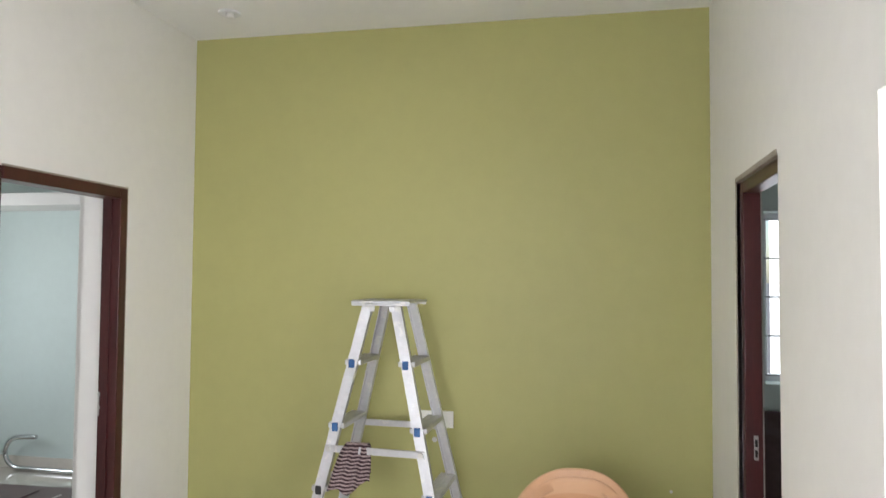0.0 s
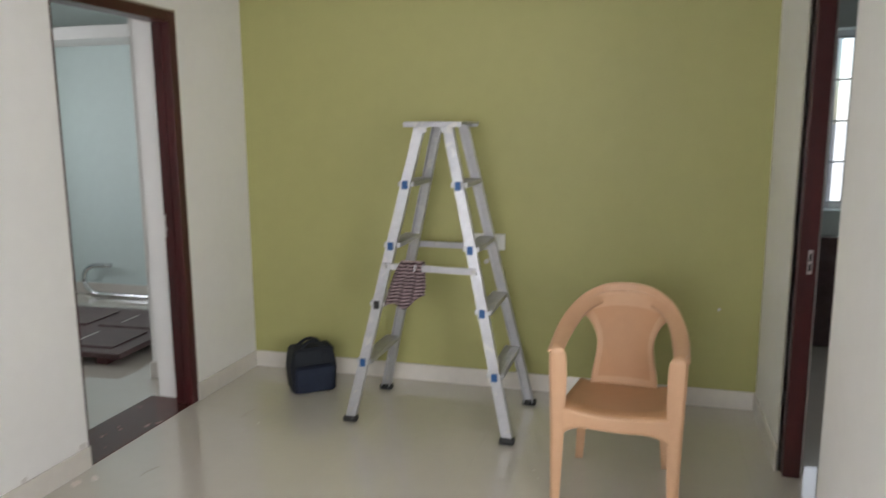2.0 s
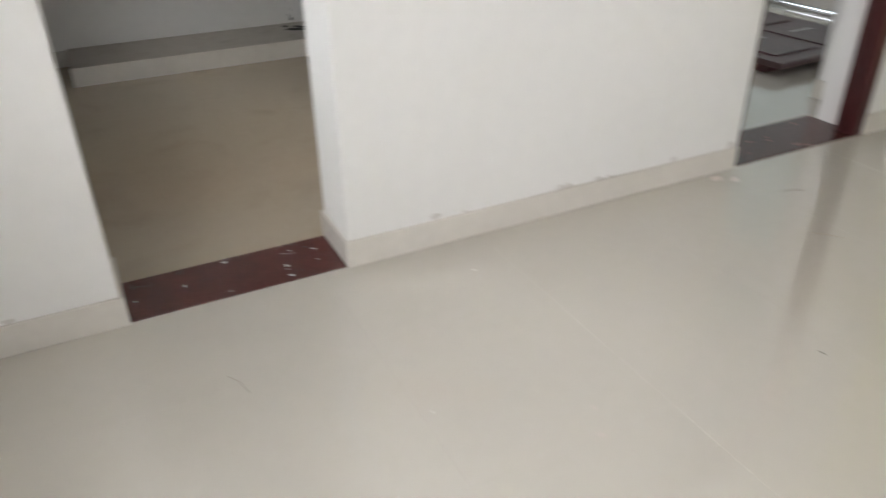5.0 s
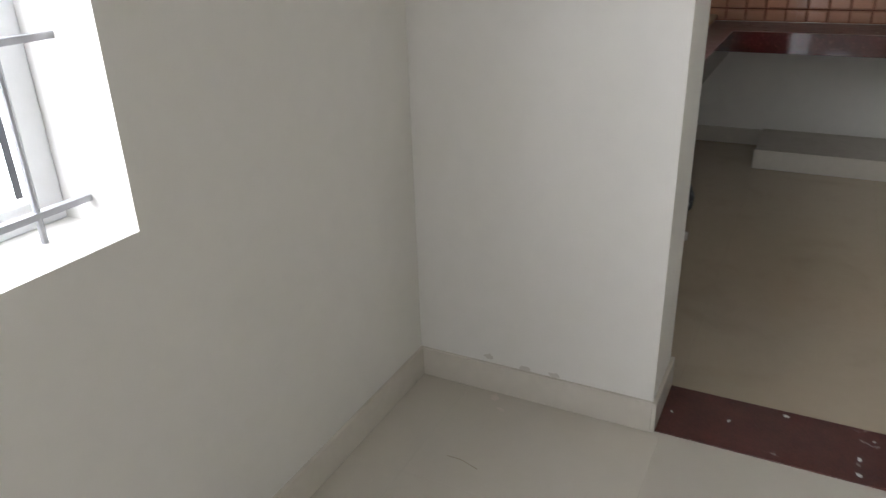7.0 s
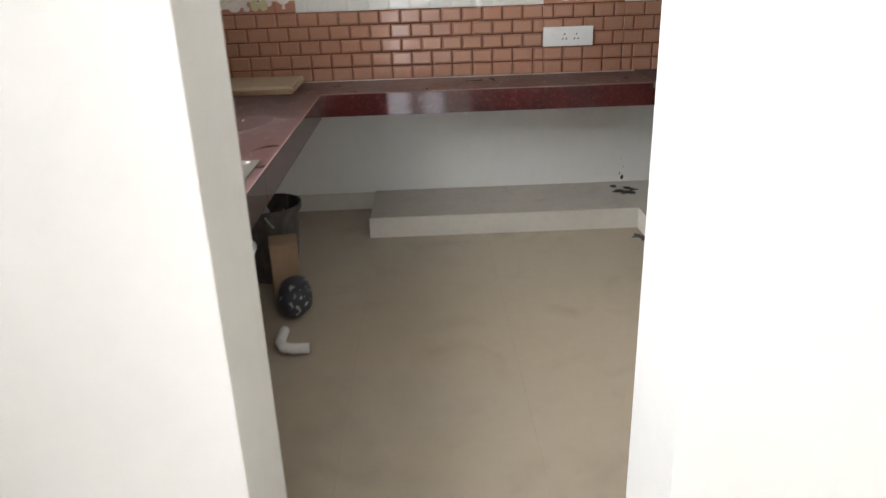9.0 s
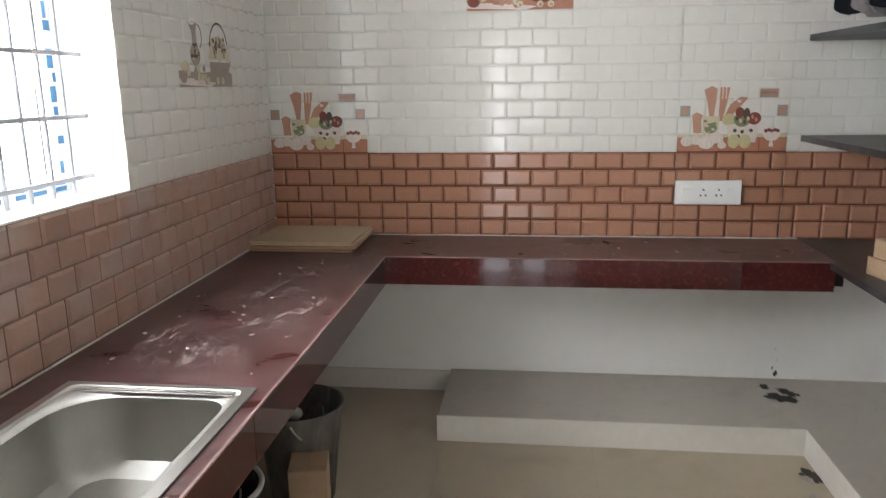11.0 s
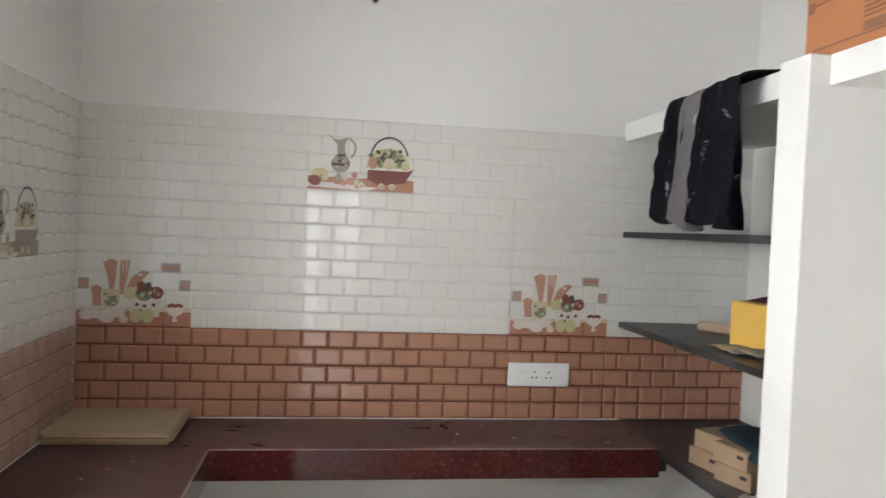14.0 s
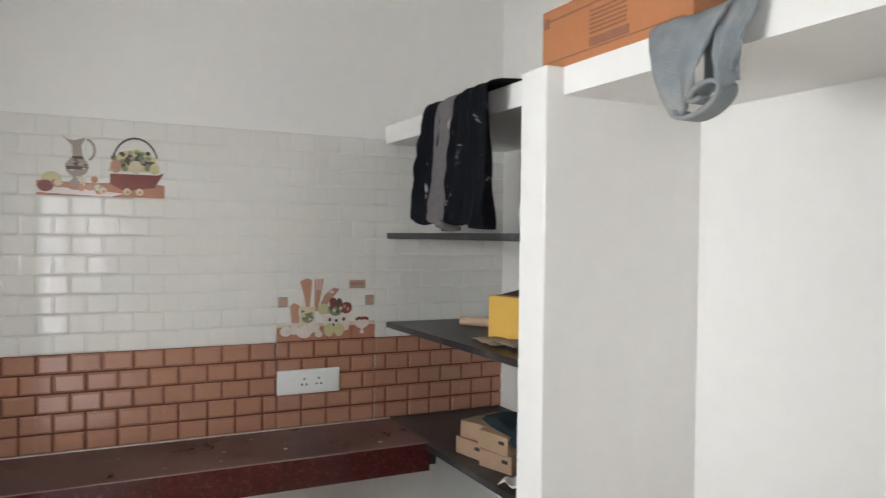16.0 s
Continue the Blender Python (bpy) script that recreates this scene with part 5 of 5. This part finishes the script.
def jug_print(tinted):
    bm = bmesh.new()
    pal = {IR: IX, IY: IP, IG: IX, IB: IX, IW: IP, IC: IC, ID: ID, IX: IX, IP: IP} if tinted else {k: k for k in range(9)}

    def put(pts, i, layer):
        shape(bm, pts, pal[i], layer)
    put([(0.0, 0.0), (0.448, 0.0), (0.448, 0.05), (0.36, 0.062), (0.2, 0.05), (0.0, 0.055)], IB, 0)
    put([(0.0, 0.01), (0.25, 0.0), (0.3, 0.014), (0.12, 0.03), (0.0, 0.03)], IC, 1)
    put([(0.075, 0.235), (0.1, 0.215), (0.125, 0.21), (0.165, 0.222), (0.15, 0.19), (0.155, 0.15), (0.175, 0.12), (0.17, 0.09), (0.145, 0.07), (0.16, 0.05), (0.11, 0.05), (0.125, 0.07), (0.1, 0.09), (0.095, 0.12), (0.12, 0.15), (0.118, 0.19), (0.095, 0.215)], IX, 3)
    put([(0.098, 0.1), (0.172, 0.1), (0.174, 0.112), (0.096, 0.112)], ID, 4)
    put([(0.12, 0.14), (0.155, 0.14), (0.157, 0.15), (0.119, 0.15)], ID, 4)
    for k in range(9):
        a0, a1 = radians(-70 + 17 * k), radians(-70 + 17 * (k + 1))
        put([(0.165 + 0.035 * math.cos(a0), 0.175 + 0.045 * math.sin(a0)), (0.165 + 0.035 * math.cos(a1), 0.175 + 0.045 * math.sin(a1)), (0.165 + 0.026 * math.cos(a1), 0.175 + 0.036 * math.sin(a1)), (0.165 + 0.026 * math.cos(a0), 0.175 + 0.036 * math.sin(a0))], IX, 3)
    put([(0.24, 0.1), (0.43, 0.1), (0.41, 0.16), (0.35, 0.19), (0.28, 0.175)], IY, 1)
    for k in range(14):
        a0, a1 = radians(15 + 11 * k), radians(15 + 11 * (k + 1))
        put([(0.34 + 0.085 * math.cos(a0), 0.13 + 0.105 * math.sin(a0)), (0.34 + 0.085 * math.cos(a1), 0.13 + 0.105 * math.sin(a1)), (0.34 + 0.078 * math.cos(a1), 0.13 + 0.097 * math.sin(a1)), (0.34 + 0.078 * math.cos(a0), 0.13 + 0.097 * math.sin(a0))], ID, 4)
    rg = random.Random(3)
    for k in range(22):
        put(oval(rg.uniform(0.26, 0.4), rg.uniform(0.11, 0.16), 0.011, 0.011, 10), ID if k % 3 else IG, 3)
    put([(0.25, 0.09), (0.42, 0.09), (0.445, 0.1), (0.41, 0.04), (0.3, 0.025), (0.25, 0.05)], IR, 4)
    for k in range(26):
        put(oval(rg.uniform(0.285, 0.4), rg.uniform(0.125, 0.175), 0.008, 0.008, 8), (ID, IX, ID, IG)[k % 4], 4)
    put(oval(0.34, 0.118, 0.024, 0.026), IP, 5)
    for k in range(10):
        put(oval(0.105 + 0.06 * rg.random(), rg.uniform(0.07, 0.16), 0.007, 0.004, 8), ID if k % 2 else IP, 5)
    put(oval(0.27, 0.12, 0.02, 0.026), IW, 4)
    put(oval(0.41, 0.115, 0.018, 0.022), IY, 5)
    put(oval(0.05, 0.06, 0.034, 0.03), IY, 3)
    put(oval(0.03, 0.035, 0.026, 0.022), IR, 4)
    for k in range(16):
        put(oval(rg.uniform(0.06, 0.26), rg.uniform(0.02, 0.065), rg.uniform(0.010, 0.02), 0.013, 10), (IB, IP, IX, IW)[k % 4], 5)
    for x in (0.31, 0.355, 0.225):
        put(oval(x, 0.022, 0.014, 0.014, 12), IP, 6)
        put(oval(x + 0.002, 0.02, 0.006, 0.006, 8), IW, 7)
    return bm


# ---- wall tiles: each tile is a piece with moulded bricks ----
BW, BH = 0.1125, 0.075


def tile_mesh(u0, u1, v0, v1, mat, half_first=False):
    """The stretch u0..u1, v0..v1 of a 450 x 300 mm tile with four courses of bevelled bricks."""
    bm = bmesh.new()
    brown = mat in (TILEB, TILEGLARE)
    g, low, top, slope = (0.0001, 0.0030, 0.0115, 0.0115) if brown else (0.0001, 0.0070, 0.0105, 0.0095)
    u0, u1, v0, v1 = u0 + g, u1 - g, v0 + g, v1 - g
    for r in range(4):
        a, b = max(r * BH, v0), min((r + 1) * BH, v1)
        if b - a < 0.004:
            continue
        shift = BW / 2 if (r % 2 == 0) != half_first else 0.0
        x = -shift
        while x < u1:
            c, d = max(x, u0), min(x + BW, u1)
            # a brick that runs on into the next tile has no bevel at the tile's edge
            cut_c, cut_d = x < u0 - 0.002, x + BW > u1 + 0.002
            x += BW
            if d - c < 0.003:
                continue
            su, sv = min(slope, (d - c) * 0.3), min(slope, (b - a) * 0.3)
            sc, sd = 0.0 if cut_c else su, 0.0 if cut_d else su
            # the bevel is rounded: steep at the joint, flat where it meets the face
            rings = []
            for k, h in ((0.0, 0.0), (0.25, 0.25), (0.9, 0.96), (1.0, 1.0)) if brown else ((0.0, 0.0), (0.15, 0.3), (0.9, 0.96), (1.0, 1.0)):
                z = low + (top - low) * h
                rings.append([bm.verts.new(p) for p in ((c + sc * k, a + sv * k, z), (d - sd * k, a + sv * k, z), (d - sd * k, b - sv * k, z), (c + sc * k, b - sv * k, z))])
            bm.faces.new(rings[-1])
            for n, (lo, hi) in enumerate(zip(rings, rings[1:])):
                for k in range(4):
                    if (k == 3 and cut_c) or (k == 1 and cut_d):
                        continue
                    f = bm.faces.new((lo[k], lo[(k + 1) % 4], hi[(k + 1) % 4], hi[k]))
                    # the outermost ring carries the painted groove shade
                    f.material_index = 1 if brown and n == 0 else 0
                    f.smooth = n > 0 and not brown
    q = [(u0, v0), (u1, v0), (u1, v1), (u0, v1)]
    for k in range(4):
        (a, b), (c, d) = q[k], q[(k + 1) % 4]
        bm.faces.new([bm.verts.new(p) for p in ((a, b, 0), (c, d, 0), (c, d, low), (a, b, low))])
    me = bpy.data.meshes.new("wall_tile")
    bm.normal_update()
    bm.to_mesh(me)
    bm.free()
    me.materials.append(mat)
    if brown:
        me.materials.append(TILESHADE if mat is TILEB else TILEGLARESHADE)
    return me


MESHES = {}


def lay_tile(parent, m, u0, u1, v0, v1, mat, half=False):
    key = (round(u0, 4), round(u1, 4), round(v0, 4), round(v1, 4), mat.name, half)
    if key not in MESHES:
        MESHES[key] = tile_mesh(u0, u1, v0, v1, mat, half)
    ob = new("wall_tile", MESHES[key])
    ob.parent = parent
    ob.matrix_world = m
    return ob


far = structure("tiling_far_wall", boxes((-3.1915, -1.535, 0.76, -3.189, 1.385, 2.035)), TGROUT, "glazed brick pattern wall tiles, brown below and white above", "wall tiles")
side = structure("tiling_window_wall", boxes((-3.19, -1.5455, 0.76, -1.96, -1.543, 2.035), (-1.96, -1.5455, 0.76, -0.75, -1.543, 1.134), (-0.75, -1.5455, 0.76, -0.25, -1.543, 2.035)), TGROUT, "glazed brick pattern wall tiles, brown below and white above", "wall tiles")
M_FAR = Matrix(((0, 0, 1, -3.19), (1, 0, 0, 0), (0, 1, 0, 0), (0, 0, 0, 1)))
M_SIDE = Matrix(((-1, 0, 0, 0), (0, 0, 1, -1.545), (0, 1, 0, 0), (0, 0, 0, 1)))
ROWS = [(0.835, 0.0, 0.3, "b"), (0.76, 0.225, 0.3, "b"), (1.135, 0.0, 0.3, "w"), (1.435, 0.0, 0.3, "w"), (1.735, 0.0, 0.3, "w")]


def column(parent, M, u, u0, u1, rows=ROWS, odd=False):
    for z, v0, v1, kind in rows:
        base = z - v0
        # brown tiles on the window wall take the copy with painted glare
        mat = (TILEB if parent is far else TILEGLARE) if kind == "b" else TILEW
        lay_tile(parent, M @ Matrix.Translation((u, base, 0)), u0, u1, v0, v1, mat, odd if z != 0.76 else not odd)


col = -1.535
for k in range(7):
    column(far, M_FAR, col, 0.0, 0.45 if k < 6 else 0.22, odd=(k == 4))
    col += 0.45
WHITE_ROWS, BROWN_ROWS = [r for r in ROWS if r[3] == "w"], [r for r in ROWS if r[3] == "b"]
for x0, x1, rows in ((3.18 - 0.4, 3.18, ROWS), (2.33, 2.78, ROWS), (1.96, 2.33, WHITE_ROWS), (0.25, 0.75, WHITE_ROWS), (1.88, 2.33, BROWN_ROWS), (1.43, 1.88, BROWN_ROWS), (0.98, 1.43, BROWN_ROWS), (0.53, 0.98, BROWN_ROWS), (0.25, 0.53, BROWN_ROWS)):
    w = x1 - x0
    if w > 0.451:
        column(side, M_SIDE, x0, 0.0, 0.25, rows)
        column(side, M_SIDE, x0 + 0.25, 0.0, w - 0.25, rows)
    else:
        column(side, M_SIDE, x0, 0.0, w, rows)


def picture(parent, name, bm, m, label):
    ob = mesh_ob(name, bm, PRINTS)
    ob.parent = parent
    ob.matrix_world = m
    tagged(ob, label)


picture(far, "picture_tile_print", spoon_print(), M_FAR @ Matrix.Translation((-1.535, 1.135, 0)), "printed wooden spoons, fruit and garlic")
picture(far, "picture_tile_print", spoon_print(), M_FAR @ Matrix.Translation((0.265, 1.135, 0)), "printed wooden spoons, fruit and garlic")
picture(far, "picture_tile_print", jug_print(False), M_FAR @ Matrix.Translation((-0.635, 1.735, 0)), "printed jug and fruit basket")
picture(side, "picture_tile_print", jug_print(True), M_SIDE @ Matrix.Translation((2.33, 1.435, 0)), "printed jug and fruit basket in sepia")

# ---- floor tiles ----


def floor_tiles(parent, x0, x1, y0, y1, ox, oy, mat=None, size=0.6):
    i0, i1 = math.floor((x0 - ox) / size), math.ceil((x1 - ox) / size)
    j0, j1 = math.floor((y0 - oy) / size), math.ceil((y1 - oy) / size)
    for i in range(i0, i1):
        for j in range(j0, j1):
            a, b = max(ox + i * size, x0), min(ox + (i + 1) * size, x1)
            c, d = max(oy + j * size, y0), min(oy + (j + 1) * size, y1)
            if b - a < 0.01 or d - c < 0.01:
                continue
            key = ("f", round(b - a, 3), round(d - c, 3), mat.name)
            if key not in MESHES:
                g = 0.00012
                w, l = b - a, d - c
                bm = bmesh.new()
                lo = [bm.verts.new(p) for p in ((g, g, -0.004), (w - g, g, -0.004), (w - g, l - g, -0.004), (g, l - g, -0.004))]
                mid = [bm.verts.new(p) for p in ((g, g, -0.0002), (w - g, g, -0.0002), (w - g, l - g, -0.0002), (g, l - g, -0.0002))]
                e = g + 0.0002
                hi = [bm.verts.new(p) for p in ((e, e, 0), (w - e, e, 0), (w - e, l - e, 0), (e, l - e, 0))]
                bm.faces.new(hi)
                for k in range(4):
                    bm.faces.new((lo[k], lo[(k + 1) % 4], mid[(k + 1) % 4], mid[k]))
                    bm.faces.new((mid[k], mid[(k + 1) % 4], hi[(k + 1) % 4], hi[k]))
                me = bpy.data.meshes.new("floor_tile")
                bm.to_mesh(me)
                bm.free()
                me.materials.append(mat)
                MESHES[key] = me
            ob = new("floor_tile", MESHES[key])
            ob.parent = parent
            ob.location = (a, c, 0)


floor_tiles(floor_hall, 0.0, EAST, SOUTH, NORTH, 0.45, -0.1, FLOOR)
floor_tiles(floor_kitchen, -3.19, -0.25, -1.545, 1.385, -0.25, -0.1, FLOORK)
floor_tiles(floor_bedroom, -3.19, -0.25, 1.6, 4.71, -0.3, 1.7, FLOOR)
